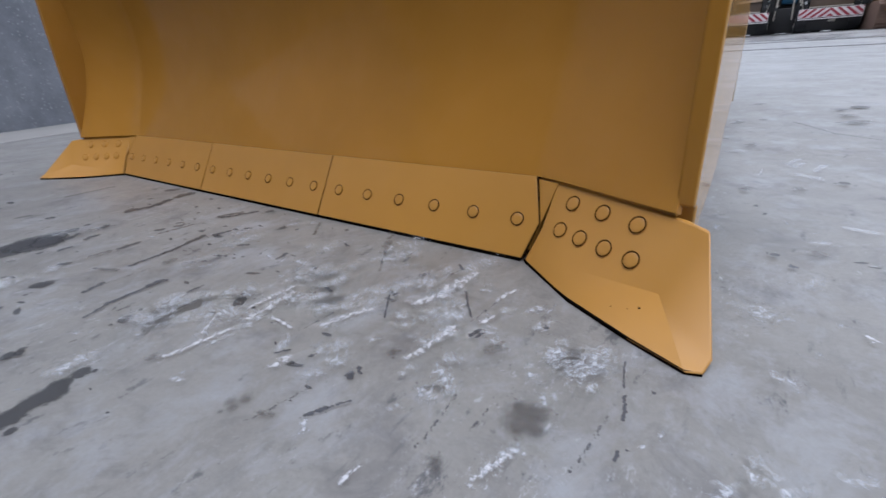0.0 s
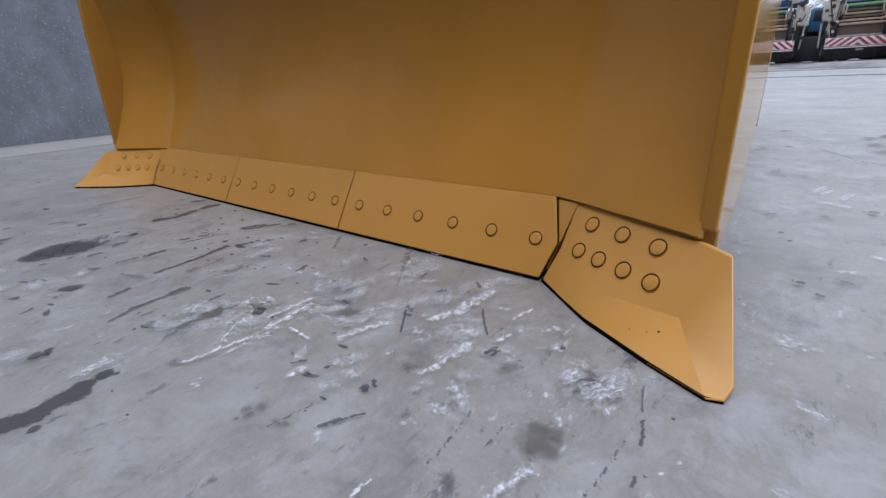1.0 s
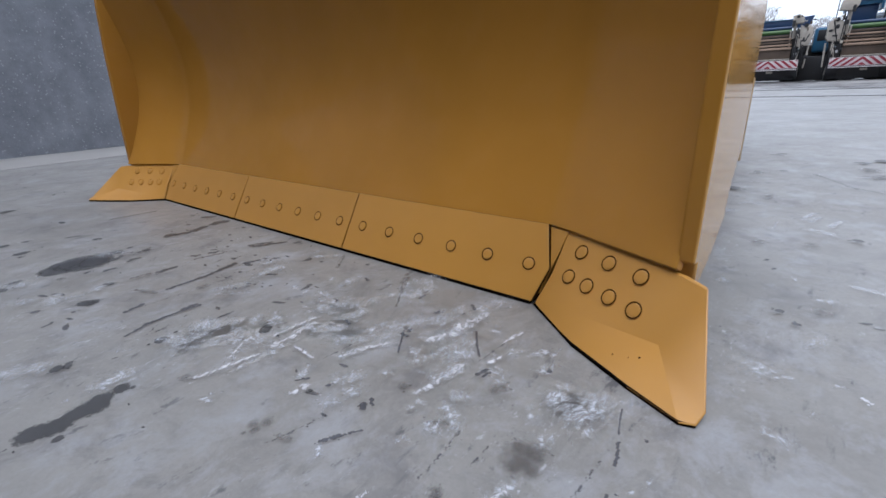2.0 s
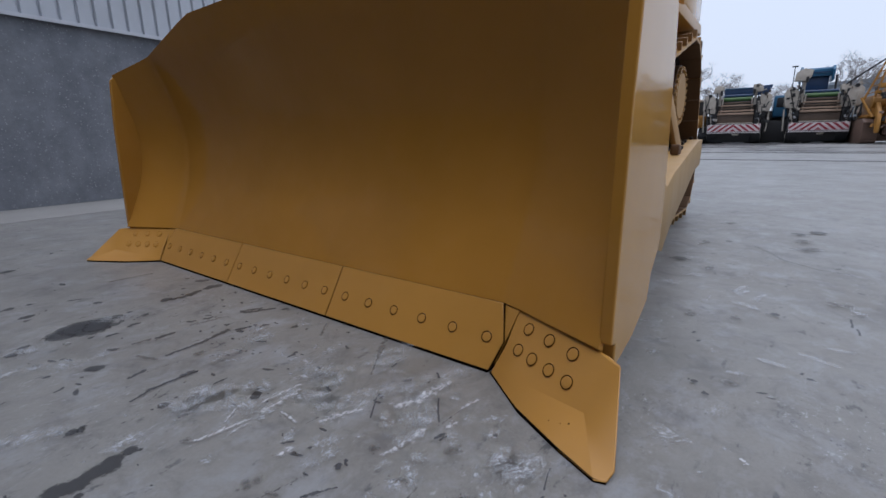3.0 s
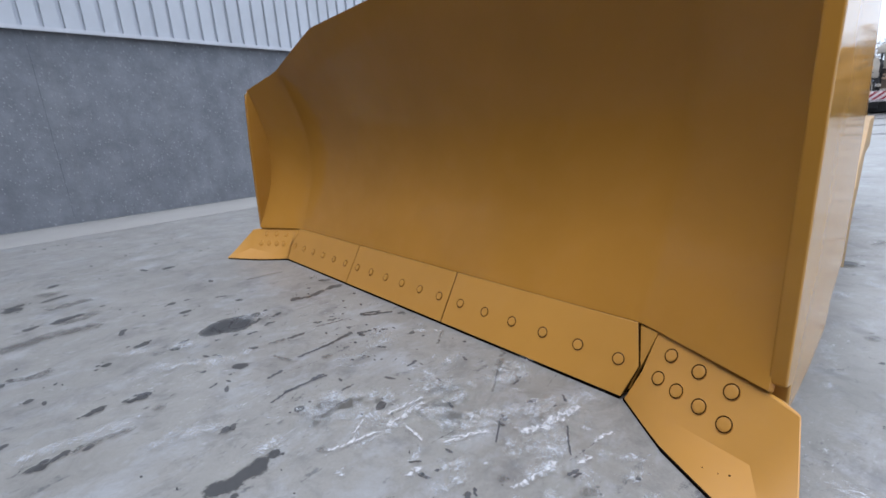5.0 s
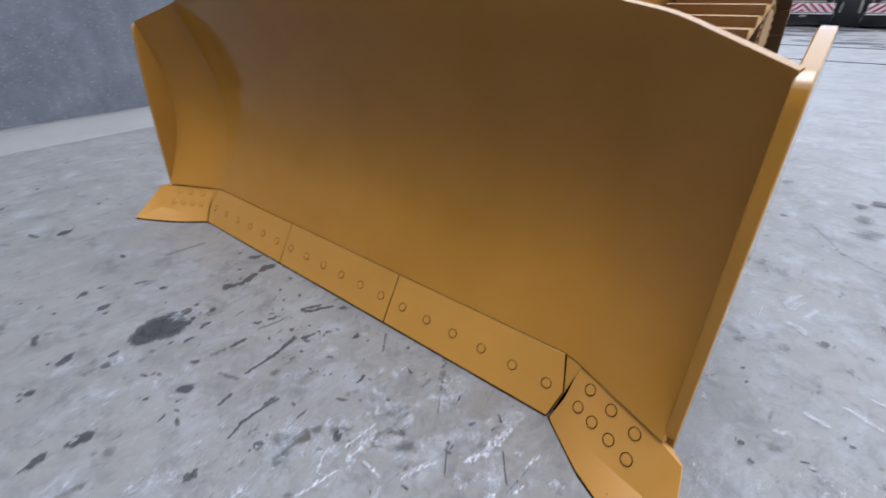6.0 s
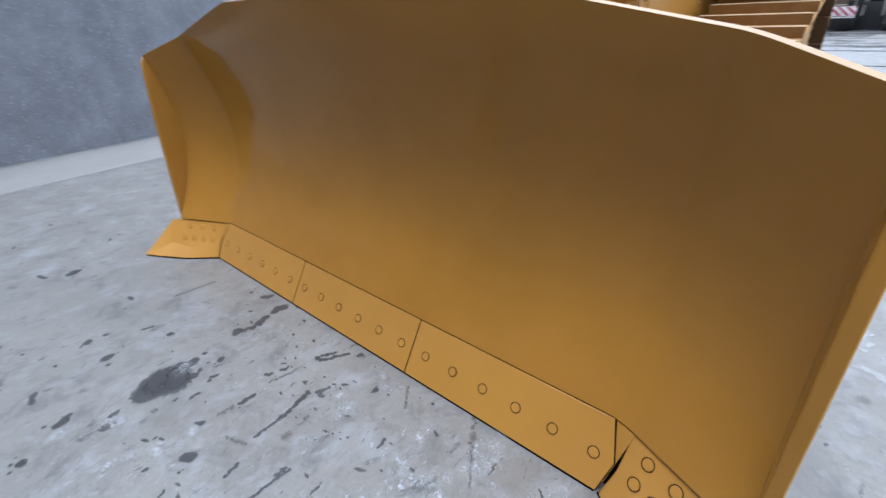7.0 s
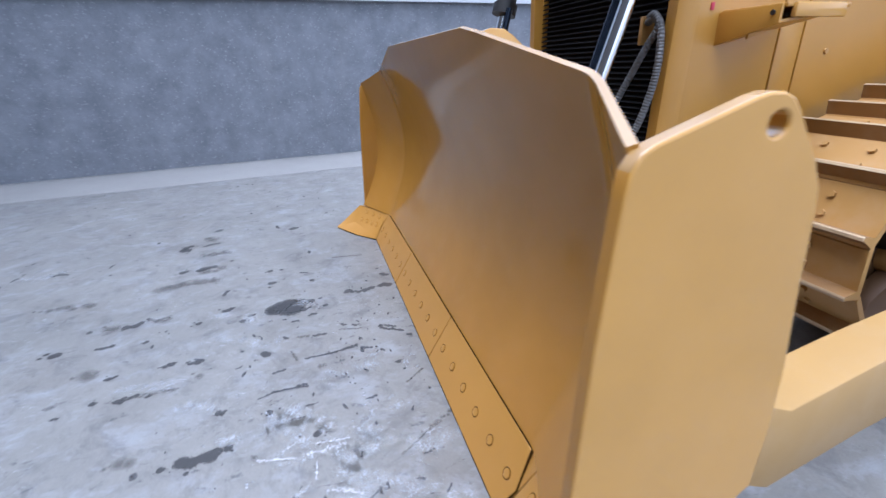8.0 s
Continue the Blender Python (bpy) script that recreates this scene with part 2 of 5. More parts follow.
def stain_material(name, colour, edge, grain, strength, rough, soft=0.22, bite=1.5):
    """A mark on the floor that thins out to its ragged rim (attribute 'rim': 1 inside, 0 at the rim)."""
    m = Nodes(name)
    a = m.n.new("ShaderNodeAttribute")
    a.attribute_name = "rim"
    m.to("Base Color", m.mix(m.noise(40, 4), tuple(c * 0.8 for c in colour), tuple(c * 1.25 for c in colour)))
    m.set(Roughness=rough)
    fade = m.math("ADD", a.outputs["Fac"], m.math("MULTIPLY", m.math("SUBTRACT", m.noise(grain, 7, 0.75, distort=0.3), 0.5), bite))
    m.to("Alpha", m.math("MULTIPLY", m.ramp(fade, (edge, 0.0), (min(1.0, edge + soft), 1.0)), strength))
    return m.mat


FLOOR = concrete_floor()
WALL = aggregate_wall()
OIL = stain_material("oil_stain", (0.042, 0.043, 0.046), 0.30, 75, 0.88, 0.4, 0.20, 0.9)
OILTHIN = stain_material("thin_oil_streak", (0.045, 0.049, 0.060), 0.24, 110, 0.85, 0.45, 0.32, 1.1)
OILSPOT = stain_material("oil_spot", (0.052, 0.056, 0.064), 0.10, 130, 0.74, 0.45, 0.85)
FAINT = stain_material("faint_stain", (0.100, 0.097, 0.094), 0.16, 60, 0.55, 0.5, 0.6, 0.9)
CHALK = fleck_material("pale_scuff", (0.46, 0.49, 0.53), 0.85, 55, 1.6, 0.22, 0.07)
CHALKLINE = fleck_material("pale_scraped_line", (0.52, 0.535, 0.565), 0.95, 60, 1.5, 0.24, 0.16)
PAINTED = stain_material("pale_paint_mark", (0.44, 0.47, 0.51), 0.30, 95, 0.5, 0.5, 0.6, 2.6)
SCRATCH = fleck_material("dark_scratch", (0.048, 0.050, 0.060), 0.9, 50, 2.0, 0.18, 0.06)
APRON = plain("apron_concrete", (0.300, 0.298, 0.290), 0.6, vary=0.18, scale=1.4)
CLAD = paint("silver_cladding", (0.50, 0.53, 0.58), 0.42, dirt=0.12, peel=200)
TRIM = paint("flashing_paint", (0.55, 0.57, 0.62), 0.4, dirt=0.1)


# ---- mesh helpers ----
def finish(bm, name, smooth=False):
    bmesh.ops.recalc_face_normals(bm, faces=bm.faces[:])
    me = bpy.data.meshes.new(name)
    bm.to_mesh(me)
    bm.free()
    if smooth:
        me.polygons.foreach_set("use_smooth", [True] * len(me.polygons))
        me.set_sharp_from_angle(angle=radians(35))
    return me


def part(name, bm, material, parent=None, label="", smooth=True):
    me = finish(bm, name, smooth)
    me.materials.append(material)
    ob = new(name, me)
    if parent is not None:
        ob.parent = parent
    if label:
        tagged(ob, label)
    return ob


def shared(name, me, parent, m):
    """One more piece on the same mesh."""
    ob = new(name, me)
    ob.parent = parent
    ob.matrix_basis = m
    return ob


def thing(name, place=(0, 0, 0), **tags):
    ob = new(name)
    ob.empty_display_size = 0.2
    ob.matrix_basis = Matrix.Translation(place)
    return tagged(ob, **tags)


def add_box(bm, centre, size, bevel=0.0, m=None, segments=2):
    verts = bmesh.ops.create_cube(bm, size=1.0, matrix=(m or Matrix()) @ Matrix.Translation(centre) @ Matrix.Diagonal((*size, 1)))["verts"]
    if bevel:
        edges = list({e for v in verts for e in v.link_edges})
        bmesh.ops.bevel(bm, geom=edges, offset=bevel, segments=segments, affect="EDGES", profile=0.5)
    return bm


def box(centre, size, bevel=0.0, m=None):
    return add_box(bmesh.new(), centre, size, bevel, m)


def add_prism(bm, outline, lo, hi, axis="x", bevel=0.0):
    """A plate: an outline of pairs in the plane across the axis, from lo to hi."""
    def at(a, b, h):
        return {"x": (h, a, b), "y": (a, h, b), "z": (a, b, h)}[axis]
    low = [bm.verts.new(at(a, b, lo)) for a, b in outline]
    high = [bm.verts.new(at(a, b, hi)) for a, b in outline]
    n = len(outline)
    faces = [bm.faces.new(low), bm.faces.new(high[::-1])]
    for i in range(n):
        faces.append(bm.faces.new((low[i], high[i], high[(i + 1) % n], low[(i + 1) % n])))
    if bevel:
        edges = [e for e in {e for f in faces[:2] for e in f.edges}]
        bmesh.ops.bevel(bm, geom=edges, offset=bevel, segments=2, affect="EDGES", profile=0.5)
    return bm


def prism(outline, lo, hi, axis="x", bevel=0.0):
    return add_prism(bmesh.new(), outline, lo, hi, axis, bevel)


def add_rod(bm, a, b, r, r2=None, sides=16, caps=True):
    a, b = Vector(a), Vector(b)
    turn = (b - a).to_track_quat("Z", "Y").to_matrix().to_4x4()
    bmesh.ops.create_cone(bm, cap_ends=caps, segments=sides, radius1=r, radius2=r if r2 is None else r2, depth=(b - a).length,
                          matrix=Matrix.Translation((a + b) / 2) @ turn)
    return bm


def rod(a, b, r, r2=None, sides=16):
    return add_rod(bmesh.new(), a, b, r, r2, sides)


def sheet(front, back):
    """A solid between two grids of points of the same shape."""
    bm = bmesh.new()
    rows, cols = len(front), len(front[0])
    f = [[bm.verts.new(p) for p in row] for row in front]
    b = [[bm.verts.new(p) for p in row] for row in back]
    for i in range(rows - 1):
        for j in range(cols - 1):
            bm.faces.new((f[i][j], f[i][j + 1], f[i + 1][j + 1], f[i + 1][j]))
            bm.faces.new((b[i][j], b[i + 1][j], b[i + 1][j + 1], b[i][j + 1]))
    for i in range(rows - 1):
        for j in (0, cols - 1):
            bm.faces.new((f[i][j], f[i + 1][j], b[i + 1][j], b[i][j]))
    for j in range(cols - 1):
        for i in (0, rows - 1):
            bm.faces.new((f[i][j], b[i][j], b[i][j + 1], f[i][j + 1]))
    return bm


def tube(name, points, r, material, parent, label="", ridge=0.0, pitch=0.012):
    """A hose along smoothed points, ribbed where ridge is given."""
    pts = [Vector(p) for p in points]
    path = []
    for i in range(len(pts) - 1):
        p0, p1, p2, p3 = pts[max(i - 1, 0)], pts[i], pts[i + 1], pts[min(i + 2, len(pts) - 1)]
        steps = max(6, int((p2 - p1).length / (pitch / 2)))
        for k in range(steps):
            t = k / steps
            path.append(0.5 * (2 * p1 + (p2 - p0) * t + (2 * p0 - 5 * p1 + 4 * p2 - p3) * t * t + (3 * p1 - p0 - 3 * p2 + p3) * t ** 3))
    path.append(pts[-1])
    bm, rings = bmesh.new(), []
    for i, p in enumerate(path):
        d = (path[min(i + 1, len(path) - 1)] - path[max(i - 1, 0)]).normalized()
        q = d.to_track_quat("Z", "Y")
        rr = r + (ridge if i % 2 else 0.0)
        rings.append([bm.verts.new(p + q @ Vector((rr * math.cos(a), rr * math.sin(a), 0))) for a in [k * math.tau / 12 for k in range(12)]])
    for a, b in zip(rings, rings[1:]):
        for k in range(12):
            bm.faces.new((a[k], a[(k + 1) % 12], b[(k + 1) % 12], b[k]))
    bm.faces.new(rings[0][::-1]), bm.faces.new(rings[-1])
    return part(name, bm, material, parent, label)


def smooth_curve(table, z):
    """A smooth line through a few (z, y) pairs."""
    zs = [a for a, _ in table]
    i = max(0, min(len(zs) - 2, sum(1 for v in zs if v <= z) - 1))
    z0, z1 = zs[i], zs[i + 1]
    y0, y1 = table[i][1], table[i + 1][1]
    s0 = (y1 - table[max(i - 1, 0)][1]) / (z1 - zs[max(i - 1, 0)])
    s1 = (table[min(i + 2, len(zs) - 1)][1] - y0) / (zs[min(i + 2, len(zs) - 1)] - z0)
    h, t = z1 - z0, (z - z0) / (z1 - z0)
    return (2 * t**3 - 3 * t**2 + 1) * y0 + (t**3 - 2 * t**2 + t) * h * s0 + (-2 * t**3 + 3 * t**2) * y1 + (t**3 - t**2) * h * s1


# ---- the yard ----
def rise(y):
    """The yard climbs gently away from the machine."""
    s = min(1.0, max(0.0, (y - 5.0) / 24.0))
    return 0.32 * s * s * (3 - 2 * s)


def build_ground():
    bm = bmesh.new()
    xs = [-400, -150, -60, -20, -7, 0, 7, 20, 60, 150, 400]
    ys = [-400, -100, -30, -8, 0, 5] + [5 + 24 * k / 16 for k in range(1, 17)] + [60, 150, 500]
    grid = [[bm.verts.new((x, y, rise(y))) for x in xs] for y in ys]
    for a, b in zip(grid, grid[1:]):
        for k in range(len(xs) - 1):
            bm.faces.new((a[k], a[k + 1], b[k + 1], b[k]))
    ob = part("ground", bm, FLOOR, smooth=False)
    tagged(ob, "worn pale grey concrete yard floor with scuffs", "floor", kind="structure")
    # channel drains across the yard
    for y, w in ((14.2, 0.09), (18.1, 0.16), (27.0, 0.2)):
        d = part("drain_channel", box((8, y, rise(y) + 0.004), (60, w, 0.012), 0.003), BLACK, smooth=False)
        tagged(d, "dark narrow drain channel across the concrete yard", "drain", kind="structure")


build_ground()


def blob(length, width, rng, n=64):
    """A ragged patch, long in y: 'rim' is 1 inside and 0 at its rim."""
    bm = bmesh.new()
    layer = bm.verts.layers.float.new("rim")
    seed = Vector((rng.uniform(0, 90), rng.uniform(0, 90), 0))
    rings = []
    thin = min(1.0, width / length * 2.2)
    curve = rng.uniform(-0.05, 0.05) * length * (1 - thin)
    for s, v in ((0.45, 1.0), (0.8, 0.62), (1.0, 0.0)):
        ring = []
        for k in range(n):
            a = k * math.tau / n
            d = Vector((math.cos(a), math.sin(a), 0))
            ragged = 1 + 0.34 * noise.noise(seed + d * 1.6) + 0.17 * noise.noise(seed + d * 4.2) + 0.06 * noise.noise(seed + d * 9.0)
            across = math.copysign(abs(d.x) ** (0.38 + 0.5 * thin), d.x)
            along = d.y * s * ragged
            neck = 1 + (1 - thin) * 0.75 * noise.noise(seed + Vector((0, along * 2.6, 3.0)))
            sway = curve * along * along + (1 - thin) * width * 0.5 * noise.noise(seed + Vector((9, along * 1.7, 0)))
            vert = bm.verts.new((across * width / 2 * s * ragged * neck * 1.2 + sway, along * length / 2 * 1.1, 0))
            vert[layer] = v
            ring.append(vert)
        rings.append(ring)
    mid = bm.verts.new((0, 0, 0))
    mid[layer] = 1.0
    for k in range(n):
        bm.faces.new((mid, rings[0][k], rings[0][(k + 1) % n]))
        for a, b in zip(rings, rings[1:]):
            bm.faces.new((a[k], b[k], b[(k + 1) % n], a[(k + 1) % n]))
    return bm


def smear(length, width, rng, drops=2):
    """A lumpy patch, long in y, made of overlapping drops: 'rim' falls from 1 inside to 0 outside."""
    count = max(2, int(length / width * 1.7))
    discs, sway = [], rng.uniform(-0.35, 0.35) * width
    for k in range(count):
        f = k / (count - 1) if count > 1 else 0.5
        r = width / 2 * rng.uniform(0.62, 1.12)
        at = (f - 0.5) * max(0.0, length - width) + rng.gauss(0, 0.08) * width
        discs.append((rng.gauss(0, 0.14) * width + sway * math.sin(f * 3.1), at, r))
    for k in range(drops):
        side = rng.choice((-1, 1))
        discs.append((rng.gauss(0, 0.5) * width, side * (length / 2 + width * rng.uniform(0.05, 0.4)) * rng.uniform(0.5, 1.0), width * rng.uniform(0.08, 0.2)))
    half_x, half_y = max(abs(x) + 1.6 * r for x, y, r in discs), max(abs(y) + 1.6 * r for x, y, r in discs)
    cols, rows = (min(22, max(8, int(half_x * 2 / width * 9))), min(70, max(9, int(half_y * 2 / width * 9))))
    bm = bmesh.new()
    layer = bm.verts.layers.float.new("rim")
    grid = []
    for j in range(rows + 1):
        line = []
        for i in range(cols + 1):
            x, y = half_x * (2 * i / cols - 1), half_y * (2 * j / rows - 1)
            v = bm.verts.new((x, y, 0))
            v[layer] = max(0.0, max(1 - math.hypot(x - a, y - b) / (1.6 * r) for a, b, r in discs))
            line.append(v)
        grid.append(line)
    for one, two in zip(grid, grid[1:]):
        for i in range(cols):
            bm.faces.new((one[i], one[i + 1], two[i + 1], two[i]))
    return bm


stain_rng = random.Random(5)
STAIN_LEVEL = [0.002]


def mark(name, x, y, length, width, turn, material, label, category):
    STAIN_LEVEL[0] += 0.00004
    ob = part(name, smear(length, width, stain_rng), material)
    ob.matrix_basis = pose(x, y, STAIN_LEVEL[0] + rise(y), 0, 0, turn - 90)
    ob.visible_shadow = False
    return tagged(ob, label, category, group=category + "s on the floor", kind="structure")


def oil_stain(x, y, length, width, turn):
    return mark("oil_stain", x, y, length, width, turn, OIL if width > 0.02 else OILTHIN, "dark oil stain soaked into the concrete", "oil stain")


def faint_stain(x, y, length, width, turn):
    return mark("faint_stain", x, y, length, width, turn, FAINT, "faint brownish grey stain on the concrete", "stain")


def thin_scratch(x, y, length, width, turn):
    return mark("scratch", x, y, length, width, turn, SCRATCH, "thin broken dark scratch on the concrete", "scratch")


def paint_dash(x, y, length, width, turn):
    return mark("paint_dash", x, y, length, width, turn, PAINTED, "short pale paint mark on the concrete", "paint mark")


def scuff_line(x, y, length, width, turn):
    return mark("scuff", x, y, length, width, turn, CHALKLINE, "thin pale scraped line on the concrete", "scuff")


def scuff(x, y, length, width, turn):
    return mark("scuff", x, y, length, width, turn, CHALK, "pale scraped scuff on the concrete", "scuff")


oil_stain(0.776, -0.992, 0.227, 0.062, 107)
oil_stain(-0.365, -0.745, 0.270, 0.190, 78)
oil_stain(-0.350, -0.700, 0.190, 0.160, 40)
oil_stain(-0.345, -0.650, 0.120, 0.125, 70)
oil_stain(-0.429, -0.616, 0.053, 0.032, 81)
oil_stain(-0.401, -0.567, 0.052, 0.040, 89)
oil_stain(-0.314, -0.482, 0.046, 0.034, 101)
oil_stain(-0.413, -0.511, 0.025, 0.020, 102)
oil_stain(-0.451, -0.330, 0.066, 0.054, 86)
oil_stain(-0.434, -0.277, 0.073, 0.033, 75)
oil_stain(-0.441, -0.191, 0.099, 0.045, 91)
oil_stain(-0.467, -0.076, 0.128, 0.067, 91)
oil_stain(-0.639, -0.045, 0.078, 0.044, 51)
oil_stain(-0.746, -0.082, 0.036, 0.030, 69)
oil_stain(-0.760, -0.819, 0.058, 0.044, 95)
oil_stain(-0.695, -0.839, 0.031, 0.025, 95)
oil_stain(-0.974, -0.849, 0.054, 0.044, 85)
oil_stain(-0.976, -0.772, 0.028, 0.020, 67)
oil_stain(-0.863, -0.613, 0.063, 0.018, 76)
oil_stain(-1.934, -0.678, 0.078, 0.064, 77)
oil_stain(-0.461, -1.049, 0.058, 0.030, 106)
oil_stain(-0.324, -0.929, 0.041, 0.026, 93)
oil_stain(-0.032, -0.389, 0.050, 0.025, 59)
oil_stain(-0.009, -0.321, 0.048, 0.022, 78)
oil_stain(0.033, -0.526, 0.100, 0.027, 95)
oil_stain(0.219, -0.413, 0.179, 0.022, 102)
oil_stain(0.241, -0.555, 0.119, 0.017, 92)
oil_stain(0.244, -0.288, 0.066, 0.019, 77)
oil_stain(0.002, -0.714, 0.038, 0.025, 50)
oil_stain(0.140, -0.814, 0.064, 0.052, 84)
oil_stain(0.788, -0.561, 0.051, 0.042, 71)
oil_stain(0.420, -0.153, 0.033, 0.027, 70)
oil_stain(0.602, -0.763, 0.047, 0.039, 63)
oil_stain(0.310, -0.734, 0.066, 0.018, 105)
oil_stain(0.482, -0.786, 0.075, 0.010, 110)
oil_stain(0.464, -0.716, 0.069, 0.008, 96)
oil_stain(0.455, -0.622, 0.052, 0.019, 95)
oil_stain(0.065, -0.935, 0.025, 0.018, 81)
oil_stain(0.211, -0.932, 0.036, 0.010, 117)
oil_stain(0.065, -0.146, 0.111, 0.023, 60)
oil_stain(0.193, -0.043, 0.031, 0.025, 70)
oil_stain(0.641, -0.319, 0.056, 0.014, 101)
oil_stain(0.071, -1.141, 0.068, 0.020, 65)
oil_stain(-0.165, -0.659, 0.046, 0.020, 85)
oil_stain(-0.212, -0.559, 0.061, 0.021, 96)
oil_stain(0.677, -0.649, 0.082, 0.007, 91)
oil_stain(0.606, -0.589, 0.043, 0.010, 95)
oil_stain(-0.203, -0.722, 0.026, 0.017, 86)
oil_stain(-0.058, -0.857, 0.019, 0.014, 99)
oil_stain(-0.445, -1.591, 0.135, 0.066, 105)
oil_stain(-1.186, -1.323, 0.164, 0.068, 113)
oil_stain(-1.187, -1.474, 0.070, 0.048, 115)
oil_stain(-1.747, -1.556, 0.097, 0.062, 111)
oil_stain(-2.119, -1.384, 0.074, 0.061, 137)
oil_stain(-1.732, -1.371, 0.145, 0.038, 109)
oil_stain(-0.224, -1.905, 0.091, 0.075, 107)
oil_stain(-0.223, -1.673, 0.103, 0.028, 102)
oil_stain(0.064, -1.274, 0.044, 0.029, 104)
oil_stain(0.094, -1.154, 0.078, 0.026, 89)
oil_stain(0.093, -1.538, 0.069, 0.027, 98)
oil_stain(0.285, -1.550, 0.040, 0.033, 128)
oil_stain(0.299, -1.400, 0.085, 0.025, 117)
oil_stain(0.798, -1.140, 0.038, 0.031, 141)
oil_stain(0.535, -0.959, 0.034, 0.021, 140)
oil_stain(-1.450, -2.387, 0.157, 0.039, 85)
oil_stain(0.466, -0.679, 0.168, 0.013, 88)
oil_stain(0.101, -0.133, 0.169, 0.023, 57)
oil_stain(-1.911, -0.715, 0.068, 0.056, 131)
oil_stain(-0.325, -0.919, 0.043, 0.024, 121)
oil_stain(-0.331, -1.223, 0.035, 0.024, 117)
oil_stain(-0.434, -1.824, 0.042, 0.033, 105)
oil_stain(0.348, -1.673, 0.040, 0.022, 102)
oil_stain(-1.656, -1.562, 0.091, 0.075, 76)
oil_stain(0.094, -1.169, 0.090, 0.025, 68)
oil_stain(0.081, -1.284, 0.072, 0.036, 75)
oil_stain(0.308, -1.313, 0.032, 0.026, 97)
oil_stain(0.291, -1.438, 0.071, 0.032, 107)
oil_stain(0.534, -0.978, 0.033, 0.027, 96)
oil_stain(-0.326, -1.220, 0.052, 0.043, 94)
oil_stain(-0.201, -1.463, 0.036, 0.030, 111)
oil_stain(-0.435, -1.075, 0.064, 0.040, 105)
oil_stain(1.268, -0.623, 0.020, 0.015, 84)
oil_stain(1.274, -0.602, 0.031, 0.010, 140)
oil_stain(1.284, -0.726, 0.046, 0.012, 57)
oil_stain(1.309, -0.689, 0.047, 0.006, 55)
oil_stain(1.328, -0.281, 0.125, 0.006, 128)
oil_stain(1.155, -0.386, 0.113, 0.006, 125)
oil_stain(1.135, -0.204, 0.031, 0.016, 73)
oil_stain(1.419, -0.380, 0.029, 0.007, 80)
oil_stain(0.771, -0.154, 0.035, 0.012, 155)
oil_stain(1.203, -0.119, 0.043, 0.009, 140)
oil_stain(1.149, -0.617, 0.016, 0.013, 75)
oil_stain(1.131, -0.331, 0.035, 0.013, 151)
oil_stain(0.958, -0.401, 0.035, 0.011, 165)
oil_stain(1.083, -0.643, 0.036, 0.007, 53)
oil_stain(1.027, -0.154, 0.036, 0.011, 95)
faint_stain(-0.940, -1.399, 0.429, 0.093, 97)
faint_stain(-0.432, -1.707, 0.101, 0.070, 100)
faint_stain(-0.462, -1.462, 0.144, 0.040, 98)
faint_stain(0.043, -1.664, 0.091, 0.076, 110)
faint_stain(-0.815, -2.069, 0.315, 0.081, 80)
faint_stain(0.294, -1.275, 0.167, 0.027, 89)
faint_stain(-1.481, -1.298, 0.229, 0.054, 97)
faint_stain(0.257, -1.728, 0.052, 0.042, 97)
faint_stain(0.720, -1.294, 0.091, 0.056, 107)
faint_stain(0.026, -0.616, 0.073, 0.027, 82)
faint_stain(0.201, -0.661, 0.109, 0.017, 22)
faint_stain(0.029, -0.353, 0.134, 0.017, 78)
faint_stain(0.334, -0.525, 0.036, 0.029, 72)
faint_stain(0.555, -0.096, 0.129, 0.013, 128)
faint_stain(0.885, -0.068, 0.168, 0.026, 122)
faint_stain(0.969, -0.195, 0.141, 0.009, 124)
faint_stain(-1.060, -0.278, 0.241, 0.015, 84)
faint_stain(-0.208, -0.806, 0.029, 0.024, 78)
faint_stain(1.140, -0.789, 0.061, 0.029, 102)
faint_stain(1.212, -0.776, 0.042, 0.013, 24)
faint_stain(1.297, -0.526, 0.022, 0.022, 74)
faint_stain(1.426, -0.570, 0.056, 0.015, 30)
faint_stain(1.530, -0.699, 0.027, 0.020, 98)
faint_stain(1.619, -0.568, 0.057, 0.022, 27)
faint_stain(1.603, -0.528, 0.053, 0.019, 15)
faint_stain(0.845, -0.804, 0.023, 0.023, 59)
faint_stain(-1.150, -1.264, 0.187, 0.085, 110)
faint_stain(-0.947, -1.484, 0.164, 0.083, 108)
faint_stain(-0.940, -1.294, 0.167, 0.065, 106)
faint_stain(-1.893, -1.397, 0.131, 0.091, 79)
faint_stain(-1.512, -1.320, 0.217, 0.063, 99)
faint_stain(-0.440, -1.435, 0.092, 0.045, 97)
faint_stain(0.228, -1.111, 0.046, 0.046, 110)
scuff_line(0.883, -0.719, 0.163, 0.016, 78)
scuff_line(0.888, -0.533, 0.165, 0.024, 98)
scuff_line(0.831, -0.670, 0.072, 0.010, 124)
scuff_line(1.110, -0.469, 0.133, 0.023, 66)
scuff_line(1.109, -0.672, 0.057, 0.019, 80)
scuff_line(1.336, -0.484, 0.102, 0.018, 78)
scuff_line(1.351, -0.407, 0.064, 0.025, 83)
scuff_line(1.239, -0.239, 0.232, 0.033, 78)
scuff_line(1.603, -0.663, 0.104, 0.014, 71)
scuff_line(1.433, -0.786, 0.045, 0.008, 82)
scuff_line(0.986, -0.573, 0.094, 0.012, 175)
scuff_line(1.390, -0.203, 0.083, 0.013, 75)
scuff_line(0.853, -0.506, 0.146, 0.013, 85)
scuff_line(1.403, -0.324, 0.054, 0.015, 74)
scuff(0.922, -0.607, 0.068, 0.051, 50)
scuff(1.024, -0.483, 0.121, 0.102, 40)
